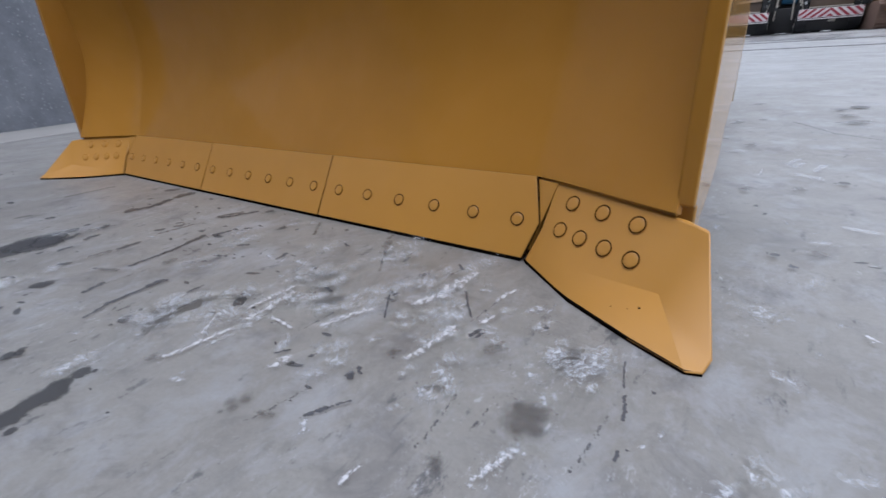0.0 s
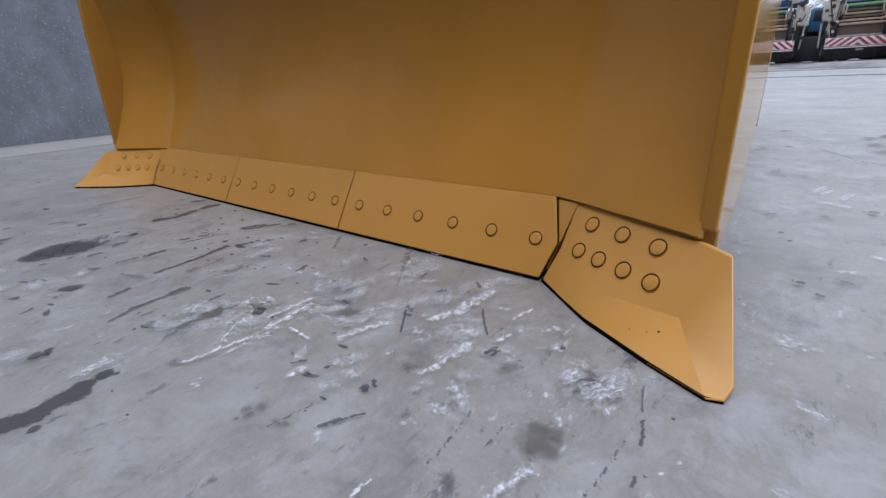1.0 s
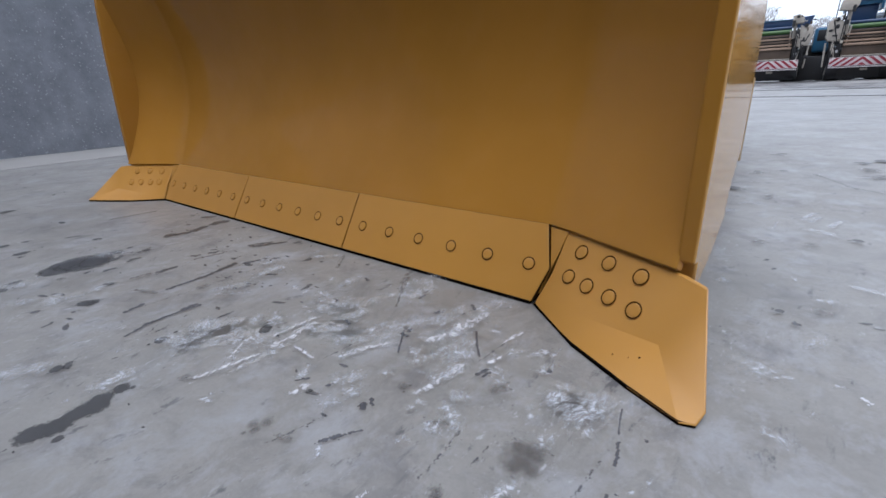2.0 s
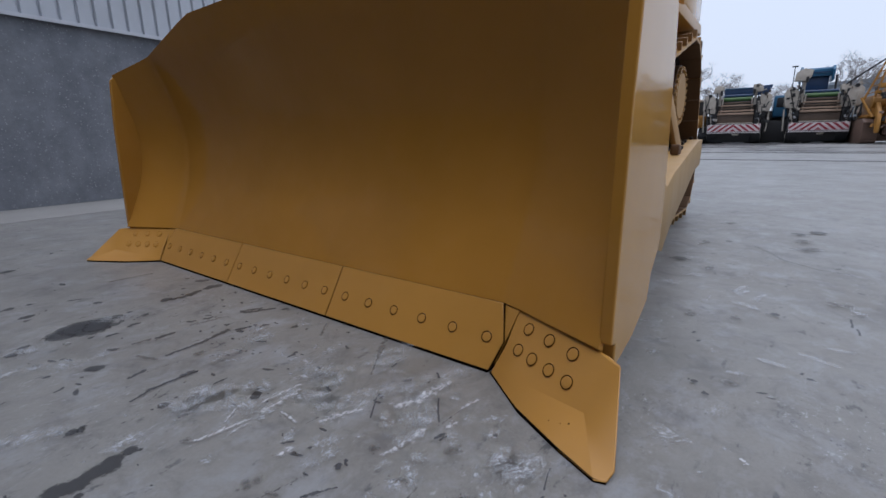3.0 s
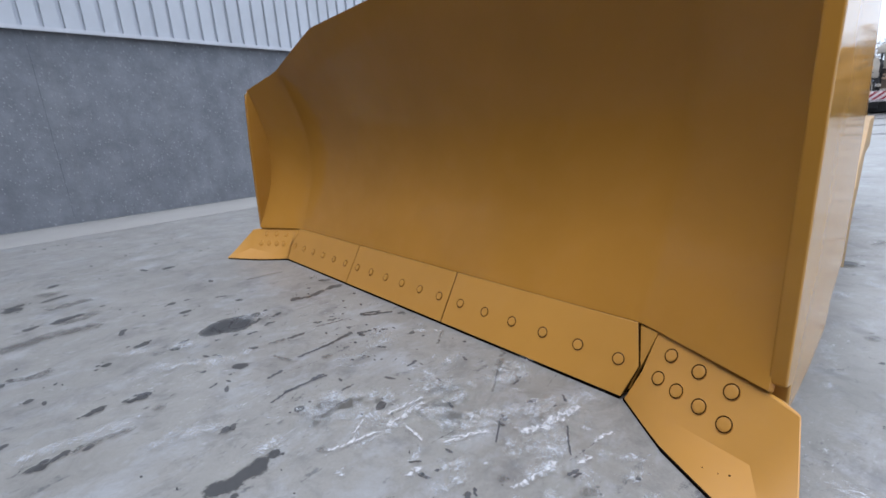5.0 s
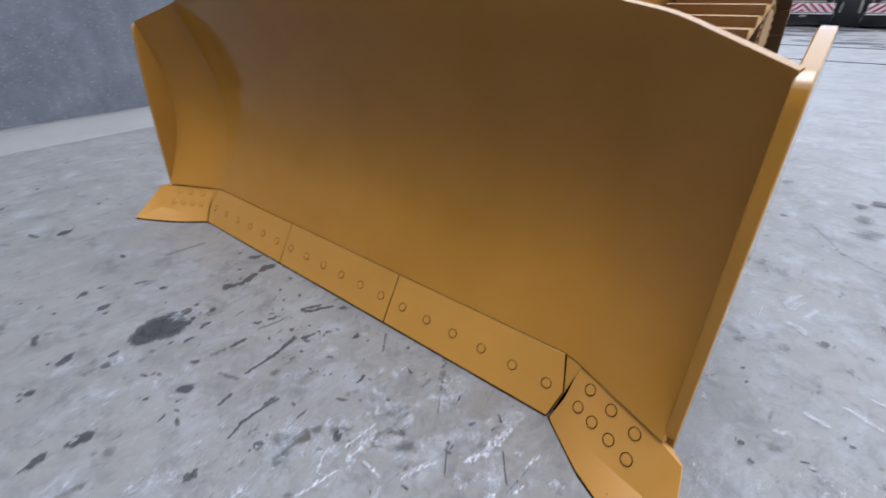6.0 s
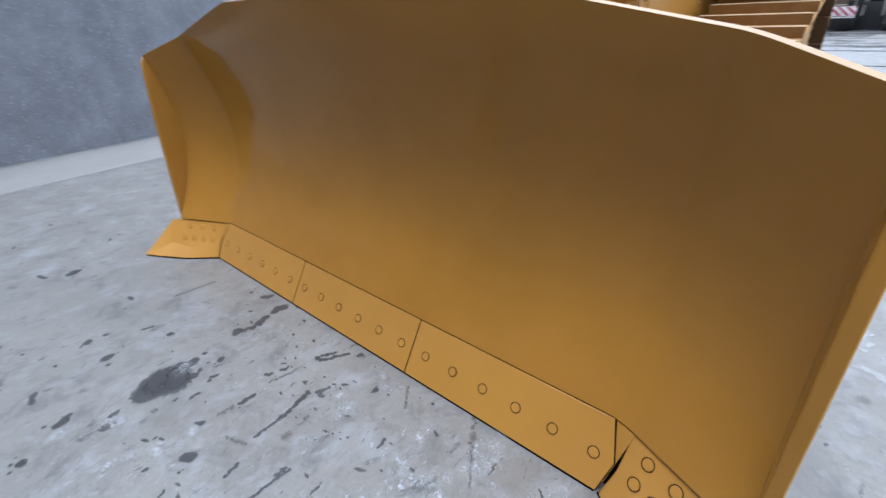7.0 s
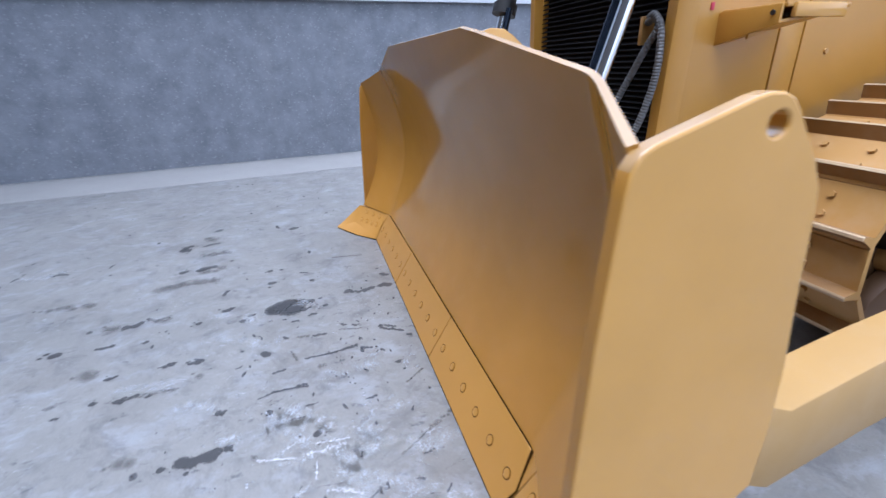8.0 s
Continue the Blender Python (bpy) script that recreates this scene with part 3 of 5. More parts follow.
scuff(1.246, -0.269, 0.094, 0.063, 50)
scuff(1.274, -0.356, 0.059, 0.051, 47)
scuff(1.227, -0.509, 0.041, 0.028, 51)
scuff(0.715, -0.543, 0.085, 0.085, 57)
scuff(0.631, -0.656, 0.080, 0.080, 51)
scuff(1.403, -0.648, 0.043, 0.026, 52)
scuff(1.425, -0.269, 0.046, 0.027, 58)
scuff(1.478, -0.229, 0.046, 0.026, 57)
scuff(1.623, -0.613, 0.041, 0.014, 59)
scuff(0.819, -0.388, 0.069, 0.062, 71)
scuff(0.933, -0.114, 0.090, 0.057, 76)
scuff(1.329, -0.198, 0.065, 0.033, 77)
scuff(0.022, -0.877, 0.137, 0.137, 101)
scuff(0.765, -0.522, 0.058, 0.052, 59)
scuff(0.972, -0.168, 0.065, 0.065, 78)
scuff(0.638, -0.655, 0.060, 0.057, 58)
scuff(0.726, -0.202, 0.070, 0.065, 73)
scuff(0.030, -0.753, 0.069, 0.069, 97)
scuff(0.961, -0.441, 0.115, 0.064, 47)
scuff(-0.276, -0.902, 0.141, 0.141, 95)
scuff(-0.377, -1.100, 0.132, 0.109, 70)
scuff(0.731, -0.675, 0.150, 0.050, 78)
scuff(0.242, -1.349, 0.319, 0.074, 86)
scuff(0.671, -0.635, 0.141, 0.064, 86)
scuff(0.940, -0.356, 0.089, 0.058, 90)
scuff(-1.462, -2.518, 0.347, 0.101, 95)
scuff(0.915, -0.697, 0.082, 0.029, 91)
scuff(1.64, -0.36, 0.16, 0.12, 52)
scuff(1.58, -0.37, 0.07, 0.05, 66)
scuff(1.52, -0.29, 0.09, 0.05, 70)
scuff(1.91, -0.01, 0.11, 0.12, 16)
scuff_line(2.09, -0.02, 0.03, 0.012, -72)
scuff(2.05, 0.01, 0.01, 0.02, -31)
oil_stain(1.609, 2.035, 0.094, 0.079, 5)
oil_stain(2.380, 3.492, 0.102, 0.102, 19)
oil_stain(2.263, 3.356, 0.070, 0.067, 31)
oil_stain(1.927, 0.345, 0.024, 0.023, 161)
oil_stain(2.217, 0.598, 0.019, 0.010, 79)
oil_stain(2.239, 0.569, 0.023, 0.017, 167)
oil_stain(2.398, 1.243, 0.115, 0.008, 89)
oil_stain(1.820, 2.760, 0.051, 0.043, 149)
oil_stain(1.867, 0.771, 0.023, 0.014, 73)
oil_stain(1.892, 0.688, 0.020, 0.011, 63)
oil_stain(2.129, 1.188, 0.039, 0.035, 53)
oil_stain(2.429, 2.261, 0.049, 0.024, 48)
oil_stain(2.411, 1.143, 0.077, 0.008, 91)
oil_stain(1.967, 0.276, 0.020, 0.016, 135)
thin_scratch(2.074, 2.511, 0.485, 0.032, 115)
thin_scratch(2.242, 2.239, 0.195, 0.036, 138)
thin_scratch(2.409, 2.148, 0.194, 0.028, 165)
faint_stain(2.304, 2.759, 0.184, 0.116, 65)
faint_stain(2.032, 0.391, 0.049, 0.039, 83)
faint_stain(2.375, 1.503, 0.124, 0.063, 158)
faint_stain(1.679, 2.639, 0.144, 0.060, 82)
faint_stain(2.273, 3.040, 0.182, 0.096, 86)
faint_stain(1.789, 1.881, 0.078, 0.048, 73)
faint_stain(1.821, 0.981, 0.067, 0.040, 57)
faint_stain(1.989, 1.048, 0.045, 0.040, 51)
faint_stain(1.746, 3.618, 0.141, 0.059, 67)
paint_dash(1.981, 1.510, 0.173, 0.029, 72)
paint_dash(2.003, 1.457, 0.125, 0.027, 72)
paint_dash(2.066, 1.409, 0.158, 0.032, 75)
paint_dash(1.988, 1.266, 0.051, 0.047, 46)
paint_dash(2.046, 1.235, 0.057, 0.045, 124)
paint_dash(1.861, 1.272, 0.111, 0.010, 86)
paint_dash(2.263, 0.751, 0.134, 0.026, 157)
paint_dash(2.131, 0.637, 0.095, 0.029, 157)
paint_dash(2.435, 1.414, 0.063, 0.040, 107)
paint_dash(2.341, 0.892, 0.101, 0.024, 3)
scuff(2.030, 0.481, 0.071, 0.061, 147)
scuff(1.665, 1.448, 0.100, 0.091, 57)
scuff(1.724, 1.677, 0.122, 0.066, 67)
scuff(1.774, 0.500, 0.063, 0.055, 70)
scuff(1.957, 0.614, 0.032, 0.026, 62)
faint_stain(1.613, -0.548, 0.070, 0.089, 15)
faint_stain(1.609, -0.528, 0.062, 0.026, 12)
faint_stain(1.615, -0.566, 0.048, 0.022, 13)
scuff(1.661, -0.352, 0.132, 0.055, 67)
scuff(1.650, -0.310, 0.078, 0.048, 26)
scuff(1.588, -0.371, 0.059, 0.031, 55)
scuff(1.655, -0.397, 0.059, 0.026, 68)
scuff(1.615, -0.644, 0.084, 0.023, 65)
scuff(1.497, -0.241, 0.097, 0.048, 50)
scuff(1.426, -0.259, 0.042, 0.024, 47)
oil_stain(1.716, -0.362, 0.080, 0.004, 103)
oil_stain(1.737, -0.447, 0.066, 0.006, 102)
oil_stain(1.752, -0.552, 0.024, 0.007, 88)
oil_stain(1.764, -0.534, 0.006, 0.005, 31)
oil_stain(1.534, -0.293, 0.010, 0.012, 0)
oil_stain(1.771, -0.388, 0.006, 0.007, 9)
oil_stain(1.411, -0.384, 0.041, 0.012, 72)
faint_stain(1.468, -0.412, 0.055, 0.031, 58)
scuff(1.786, -0.511, 0.026, 0.011, 43)
scuff(1.802, -0.477, 0.020, 0.013, 53)


def oil_spots(count):
    """Small splashes too many to count, all in one mesh."""
    rng, verts, faces, rim = random.Random(31), [], [], []
    while count > 0:
        cx, cy = rng.uniform(-4.2, 1.5), rng.uniform(-3.4, -0.08)
        close = rng.random() < 0.34
        if close:
            cx, cy = rng.gauss(0.2, 0.55), -0.08 - abs(rng.gauss(0.35, 0.35))
        if rng.random() < 0.10:
            cx, cy = rng.uniform(1.95, 6), rng.uniform(-0.5, 9)
        for k in range(rng.choice((1, 1, 2, 3, 5))):
            x, y = cx + rng.gauss(0, 0.10), min(cy + rng.gauss(0, 0.05), -0.05 if cx < 1.9 else 9)
            if 1.15 < x < 1.95 and y > -0.5:
                continue
            size = (0.006 + 0.022 * rng.random() ** 3) * (0.55 if close else 1.0)
            bm = blob(size * rng.uniform(1.0, 4.0), size, rng, 18)
            turn = Matrix.Translation((x, y, rise(y) + 0.0018)) @ Matrix.Rotation(radians(rng.gauss(3, 15)), 4, "Z")
            layer, base = bm.verts.layers.float["rim"], len(verts)
            for v in bm.verts:
                v.index = len(verts) - base
                verts.append(turn @ Vector((v.co.y, v.co.x, 0)))
                rim.append(v[layer])
            faces += [[base + v.index for v in f.verts] for f in bm.faces]
            bm.free()
            count -= 1
    me = bpy.data.meshes.new("oil_spots")
    me.from_pydata(verts, [], faces)
    me.attributes.new("rim", "FLOAT", "POINT").data.foreach_set("value", rim)
    me.materials.append(OILSPOT)
    ob = new("oil_spots", me)
    ob.visible_shadow = False
    return tagged(ob, "small dark oil splashes spread over the concrete", "oil spots", kind="stuff")


oil_spots(300)
for k in range(110):
    x, y = stain_rng.gauss(0.95, 0.5), stain_rng.gauss(-0.42, 0.28)
    if k % 4 == 0:
        x, y = stain_rng.uniform(1.9, 5), stain_rng.uniform(0, 6)
    if y > -0.03 and x < 1.95 or (1.2 < x < 1.95 and y > -0.46 + 0.7 * max(0.0, 1.75 - x)):
        continue
    size = 0.025 + 0.085 * stain_rng.random() ** 2
    scuff(x, y, size * stain_rng.uniform(1.0, 3.0), size, stain_rng.gauss(85, 32))
for k in range(36):
    thin_scratch(stain_rng.gauss(0.7, 0.8), -abs(stain_rng.gauss(0.1, 0.6)) - 0.02, stain_rng.uniform(0.03, 0.14), stain_rng.uniform(0.005, 0.011), stain_rng.gauss(92, 20))

WET = stain_material("wet_concrete", (0.045, 0.045, 0.05), 0.22, 1.6, 0.85, 0.3, 0.5)
for k in range(70):
    x, y = stain_rng.uniform(-4, 12), 29.2 - 11.0 * stain_rng.random() ** 1.9
    ob = mark("wet_patch", x, y, stain_rng.uniform(1.5, 5.0), stain_rng.uniform(0.25, 0.8), 0, WET, "dark wet streak on the concrete yard", "wet patch")
    slope = math.atan(rise(y + 0.5) - rise(y - 0.5))
    ob.matrix_basis = Matrix.Translation((x, y, rise(y) + 0.006)) @ Matrix.Rotation(slope, 4, "X") @ Matrix.Rotation(radians(90 + stain_rng.gauss(0, 3)), 4, "Z")

# paler apron along the shed
apron = part("apron", box((-5.3, -6, 0.0015), (1.2, 40, 0.003), 0.0, Matrix.Translation((0.2, 0, 0)) @ Matrix.Rotation(radians(5.0), 4, "Z")), APRON, smooth=False)
tagged(apron, "pale smooth concrete strip along the shed wall", "apron", kind="structure")

# the long shed behind: precast concrete plinth, ribbed metal above
SHED = Matrix.Translation((-5.88, 0, 0)) @ Matrix.Rotation(radians(5.0), 4, "Z")
PLINTH = 2.40


def build_shed():
    wall = thing("wall_west", kind="structure", label="long shed wall of grey concrete panels under ribbed metal", category="wall")
    wall.matrix_basis = SHED
    edges = [-37.1, -31.1, -25.1, -19.1, -13.1, -7.1, -1.1, 4.9, 10.9, 16.9]
    for a, b in zip(edges, edges[1:]):
        part("concrete_panel", box((-0.12, (a + b) / 2, PLINTH / 2 - 0.05), (0.24, b - a - 0.0015, PLINTH + 0.1), 0.002), WALL, wall, smooth=False)
    part("backing", box((-0.105, -10.1, 4.0), (0.15, 54, 7.9)), WALL, wall, smooth=False)
    # trapezoid sheeting, pitch 0.207 m
    pitch, bm = 0.207, bmesh.new()
    outline = []
    n = int(54 / pitch)
    for k in range(n):
        y = -37.1 + k * pitch
        outline += [(0.050, y), (0.050, y + 0.148), (0.004, y + 0.155), (0.004, y + 0.188), (0.050, y + 0.198)]
    low = [bm.verts.new((x, y, PLINTH + 0.03)) for x, y in outline]
    high = [bm.verts.new((x, y, 8.0)) for x, y in outline]
    for i in range(len(outline) - 1):
        bm.faces.new((low[i], low[i + 1], high[i + 1], high[i]))
    part("metal_cladding", bm, CLAD, wall, "silver grey ribbed metal sheeting", smooth=False)
    part("flashing", prism([(-0.02, PLINTH + 0.045), (0.085, PLINTH + 0.030), (0.085, PLINTH - 0.02), (0.079, PLINTH - 0.02), (0.079, PLINTH + 0.022), (-0.02, PLINTH + 0.036)],
                           -37.1, 16.9, "y", 0.0), TRIM, wall, "pale folded metal drip flashing", smooth=False)
    part("roof_edge", box((-0.1, -10.1, 8.06), (0.5, 54, 0.12), 0.02), TRIM, wall, smooth=False)


build_shed()


def build_shade_wall():
    """An unseen wall added at the camera's back to shade the yard from that side."""
    wall = thing("shade_wall_south", kind="structure", label="unseen tall dark wall added to shade the yard", category="wall")
    part("plinth", box((6, -6.2, 1.2), (44, 0.3, 2.5), 0.01), SOUTHWALL, wall, smooth=False)
    part("metal_cladding", box((6, -6.2, 7.1), (44, 0.2, 9.3), 0.01), SOUTHWALL, wall, smooth=False)


build_shade_wall()

# ---- the bulldozer ----
dozer = thing("bulldozer", label="yellow crawler bulldozer with a wide curved blade resting on concrete", category="bulldozer")

BEND = [(0.200, 0.125), (0.222, 0.137), (0.38, 0.205), (0.55, 0.268), (0.73, 0.300), (0.90, 0.300), (1.07, 0.265), (1.235, 0.212), (1.365, 0.157), (1.508, 0.108), (1.60, 0.075)]
TIP = [(0.200, -0.05), (0.222, -0.040), (0.36, 0.025), (0.53, 0.092), (0.72, 0.130), (0.92, 0.122), (1.11, 0.080), (1.265, 0.034), (1.40, -0.01)]
FOOT, CROWN = 0.2200, 1.508


def bend_x(z):
    return 1.334 + (z - 0.222) * 0.080


def top_of(x):
    """Height of the mouldboard's upper rim over the middle part."""
    a = abs(x)
    return CROWN if a <= 0.71 else CROWN + (1.365 - CROWN) * (a - 0.71) / (1.425 - 0.71)


def sheen_rim(ob):
    """The upward faces of the rim get a paler, coated yellow for the sky's sheen."""
    ob.data.materials.append(RIM_SHEEN)
    for p in ob.data.polygons:
        if p.normal.z > 0.6 and p.center.z > 1.2:
            p.material_index = 1
    return ob


ROUND = 0.04      # the wing is bent on with a wide radius


def mouldboard():
    front, back = [], []
    us = [-1, -0.94, -0.88, -0.8, -0.7, -0.6, -0.498, -0.33, -0.16, 0, 0.16, 0.33, 0.498, 0.6, 0.7, 0.8, 0.88, 0.94, 1]
    rows = 36
    for r in range(rows + 1):
        s = r / rows
        fr, bk = [], []
        for u in us:
            z = FOOT + (top_of(u * (1.425 - ROUND)) - FOOT) * s
            x, y = u * (bend_x(z) - ROUND), smooth_curve(BEND, z)
            slope = (smooth_curve(BEND, z + 0.005) - smooth_curve(BEND, z - 0.005)) / 0.01
            nrm = Vector((0, 1, -slope)).normalized()
            fr.append((x, y, z))
            bk.append((x, y + 0.017 * nrm.y, z + 0.017 * nrm.z))
        front.append(fr), back.append(bk)
    return sheen_rim(part("mouldboard", sheet(front, back), YELLOW_SHADE, dozer, "smooth curved yellow steel mouldboard"))


def wing(side):
    front, back = [], []
    rows, cols = 30, 5
    for r in range(rows + 1):
        s = r / rows
        za, zb = FOOT + (1.365 - FOOT) * s, FOOT + (1.268 - FOOT) * s
        a = Vector((bend_x(za), smooth_curve(BEND, za), za))
        b = Vector((1.719, smooth_curve(TIP, zb), zb))
        zc = FOOT + (top_of(1.425 - ROUND) - FOOT) * s
        start, end = Vector((bend_x(zc) - ROUND, smooth_curve(BEND, zc), zc)), a.lerp(b, 0.2)
        fr = [start.lerp(a, c / 8).lerp(a.lerp(end, c / 8), c / 8) for c in range(9)] + [end.lerp(b, c / cols) for c in range(1, cols + 1)]
        front.append([(side * p.x, p.y, p.z) for p in fr])
        slope = (smooth_curve(BEND, zc + 0.005) - smooth_curve(BEND, zc - 0.005)) / 0.01
        nrm = Vector((0, 1, -slope)).normalized()
        back.append([(side * (p.x + 0.008 * k / (len(fr) - 1)), p.y + 0.017 * nrm.y, p.z + 0.017 * nrm.z) for k, p in enumerate(fr)])
    return sheen_rim(part("blade_wing", sheet(front, back), YELLOW_SHADE, dozer, "angled end wing of the mouldboard"))


def side_plate(side):
    outline = [(0.012, 0.150), (0.010, 0.222), (-0.028, 0.232), (-0.018, 0.56), (-0.004, 0.92), (0.016, 1.19), (0.022, 1.235), (0.040, 1.262), (0.062, 1.275), (0.235, 1.334), (0.262, 1.341), (0.290, 1.341), (0.314, 1.331), (0.336, 1.308),
               (0.397, 1.226), (0.425, 1.173), (0.440, 1.08), (0.452, 0.97), (0.482, 0.77), (0.495, 0.60), (0.490, 0.42), (0.400, 0.34), (0.370, 0.245), (0.20, 0.175), (0.06, 0.150)]
    bm = bmesh.new()
    n, hole = 20, (0.292, 1.290, 0.021)
    top, foot = outline.index((0.290, 1.341)), outline.index((0.20, 0.175))
    rims = []
    for x in (1.714, 1.752):
        outer = [bm.verts.new((side * x, y, z)) for y, z in outline]
        inner = [bm.verts.new((side * x, hole[0] + hole[2] * math.cos(a), hole[1] + hole[2] * math.sin(a))) for a in [k * math.tau / n for k in range(n)]]
        # the face in two halves, which meet above and below the hole
        bm.faces.new(outer[top:foot + 1] + [inner[k % n] for k in range(15, 26)])
        bm.faces.new(outer[foot:] + outer[:top + 1] + [inner[k] for k in range(5, 16)])
        rims.append((outer, inner))
    for a, b in zip(*rims):
        for k in range(len(a)):
            bm.faces.new((a[k], a[(k + 1) % len(a)], b[(k + 1) % len(a)], b[k]))
    ob = part("side_plate", bm, YELLOW, dozer, "thick yellow end plate with a round lifting hole", smooth=False)
    ob.data.polygons.foreach_set("use_smooth", [True] * len(ob.data.polygons))
    bev = ob.modifiers.new("rounded_edges", "BEVEL")
    bev.width, bev.segments, bev.limit_method, bev.angle_limit = 0.007, 3, "ANGLE", radians(50)
    bev.harden_normals = True
    ob.data.materials.append(YELLOW_SHADE), ob.data.materials.append(RIM_SHEEN)
    # Top faces take the sky-sheen tone; front edge and inner face the darker shade.
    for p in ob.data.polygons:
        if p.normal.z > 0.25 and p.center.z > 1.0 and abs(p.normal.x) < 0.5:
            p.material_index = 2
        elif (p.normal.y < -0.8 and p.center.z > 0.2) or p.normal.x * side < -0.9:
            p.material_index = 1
    return ob


def bolt_mesh(r, seat=None):
    """A countersunk plough bolt: a shallow seat with the domed head in it."""
    bm = bmesh.new()
    n = 24
    # Shade round the head is painted on as a dark flat ring.
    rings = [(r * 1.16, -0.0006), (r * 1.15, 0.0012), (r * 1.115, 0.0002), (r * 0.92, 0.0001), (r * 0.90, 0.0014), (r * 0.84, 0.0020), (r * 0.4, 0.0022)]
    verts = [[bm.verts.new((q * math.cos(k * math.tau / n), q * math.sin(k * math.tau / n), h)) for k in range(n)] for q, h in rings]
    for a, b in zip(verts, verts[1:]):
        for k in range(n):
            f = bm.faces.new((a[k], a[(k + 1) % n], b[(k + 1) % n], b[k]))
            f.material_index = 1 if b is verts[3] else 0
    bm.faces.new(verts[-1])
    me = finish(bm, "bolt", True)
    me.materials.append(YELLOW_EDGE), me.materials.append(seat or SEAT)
    return me


# The left bit's bolts get a lighter ring, where the painted shade is fainter.
EDGE_BOLT, BIT_BOLT, FAINT_RING_BOLT = bolt_mesh(0.0190), bolt_mesh(0.0200), bolt_mesh(0.0195, YELLOW_SHADE)
RAKE = math.atan2(0.126, 0.209)      # the cutting edge leans back
EDGE_UP = Vector((0, math.sin(RAKE), math.cos(RAKE)))
EDGE_OUT = Vector((0, -math.cos(RAKE), math.sin(RAKE)))


def on_edge(x, up, out=0.0):
    return Vector((x, 0, 0.012)) + EDGE_UP * up + EDGE_OUT * out


def cutting_edge(name, a_low, a_high, b_low, b_high, bolts, notch=None):
    """A flat bar of 0.246 m with a bevelled lower lip."""
    bm = bmesh.new()
    tall = 0.246
    corners = [(a_low, 0.0), (b_low, 0.0), (b_high, tall), (a_high, tall)]
    if notch == "right":
        corners = [(a_low, 0.0), (b_low, 0.0), (b_low + 0.029, 0.110), (b_high, tall), (a_high, tall)]
    if notch == "left":
        corners = [(a_low, 0.0), (b_low, 0.0), (b_high, tall), (a_high, tall), (a_low - 0.029, 0.110)]
    front = [bm.verts.new(on_edge(x, u, 0.0)) for x, u in corners]
    back = [bm.verts.new(on_edge(x, u + (0.012 if u == 0 else 0.0), -0.030)) for x, u in corners]
    n = len(corners)
    bm.faces.new(front), bm.faces.new(back[::-1])
    for k in range(n):
        bm.faces.new((front[k], back[k], back[(k + 1) % n], front[(k + 1) % n]))
    ob = part(name, bm, YELLOW_EDGE, dozer, "bolted flat yellow cutting edge")
    bev = ob.modifiers.new("rounded_edges", "BEVEL")
    bev.width, bev.segments, bev.limit_method = 0.0022, 2, "ANGLE"
    for x in bolts:
        p = on_edge(x, 0.112, 0.0008)
        frame_axes = Matrix((Vector((1, 0, 0)), EDGE_UP, EDGE_OUT)).transposed().to_4x4()
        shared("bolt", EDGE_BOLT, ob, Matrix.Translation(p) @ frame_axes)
    return ob


mouldboard()
# Two paint chips; the third spot is a painted highlight on a crease.
for x, y, z, r in ((1.420, 0.246, 0.486, 0.0035), (1.424, 0.244, 0.478, 0.002), (1.277, 0.155, 0.254, 0.003)):
    part("pale_spot", rod((x, y + 0.004, z), (x, y - 0.0025, z + 0.001), r, r * 0.6, 9), YELLOW, dozer, "tiny pale spot on the paint")
for s in (-1, 1):
    wing(s)
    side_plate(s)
GAP = 0.0032
right_bolts = [0.529 + 0.1524 * k for k in range(6)]
cutting_edge("cutting_edge", -0.445 + GAP, -0.445 + GAP, 0.445 - GAP, 0.445 - GAP, [-0.381 + 0.1524 * k for k in range(6)])
cutting_edge("cutting_edge", 0.445 + GAP, 0.445 + GAP, 1.331, 1.319, right_bolts, "right")
cutting_edge("cutting_edge", -1.331, -1.319, -0.445 - GAP, -0.445 - GAP, [-x for x in right_bolts], "left")
part("edge_backing", prism([(0.042, 0.016), (0.160, 0.214), (0.20, 0.214), (0.10, 0.016)], -1.315, 1.315, "x"), YELLOW_OLD, dozer, smooth=False)
# Contact shade under the bars, added as a black strip in the gap.
part("edge_shade", prism([(0.0015, 0.0005), (0.0015, 0.0125), (0.040, 0.0155), (0.10, 0.0155), (0.10, 0.0005)], -1.327, 1.327, "x"), SHADE_BLACK, dozer, "black strip for the shade under the cutting edges", smooth=False)

# Dark sheets on the bars' tops paint the shade of the gap.
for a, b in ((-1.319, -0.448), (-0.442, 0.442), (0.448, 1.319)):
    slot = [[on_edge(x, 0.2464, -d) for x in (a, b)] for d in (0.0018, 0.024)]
    part("edge_slot_shade", sheet([[tuple(p) for p in row] for row in slot], [[(p.x, p.y, p.z - 0.0003) for p in row] for row in slot]), GROOVE, dozer, "dark strip for the shade behind the top of the cutting edge", smooth=False)
for x in (-0.445, 0.445):
    strip = [[on_edge(x + dx, up, -0.004) for dx in (-0.006, 0.006)] for up in (0.0, 0.244)]
    part("joint", sheet([[tuple(p) for p in row] for row in strip], [[(p.x, p.y + 0.02, p.z) for p in row] for row in strip]), GROOVE, dozer, "dark joint between two cutting edges", smooth=False)

# end bits: a flat upper face in the line of the wing, a flared lower wedge
BIT_ALONG = Vector((0.365, -0.165, 0)).normalized()
BIT_UP = (Vector((0, 0.60, 0.80)) + BIT_ALONG * 0.10).normalized()
BIT_N = BIT_ALONG.cross(BIT_UP).normalized()
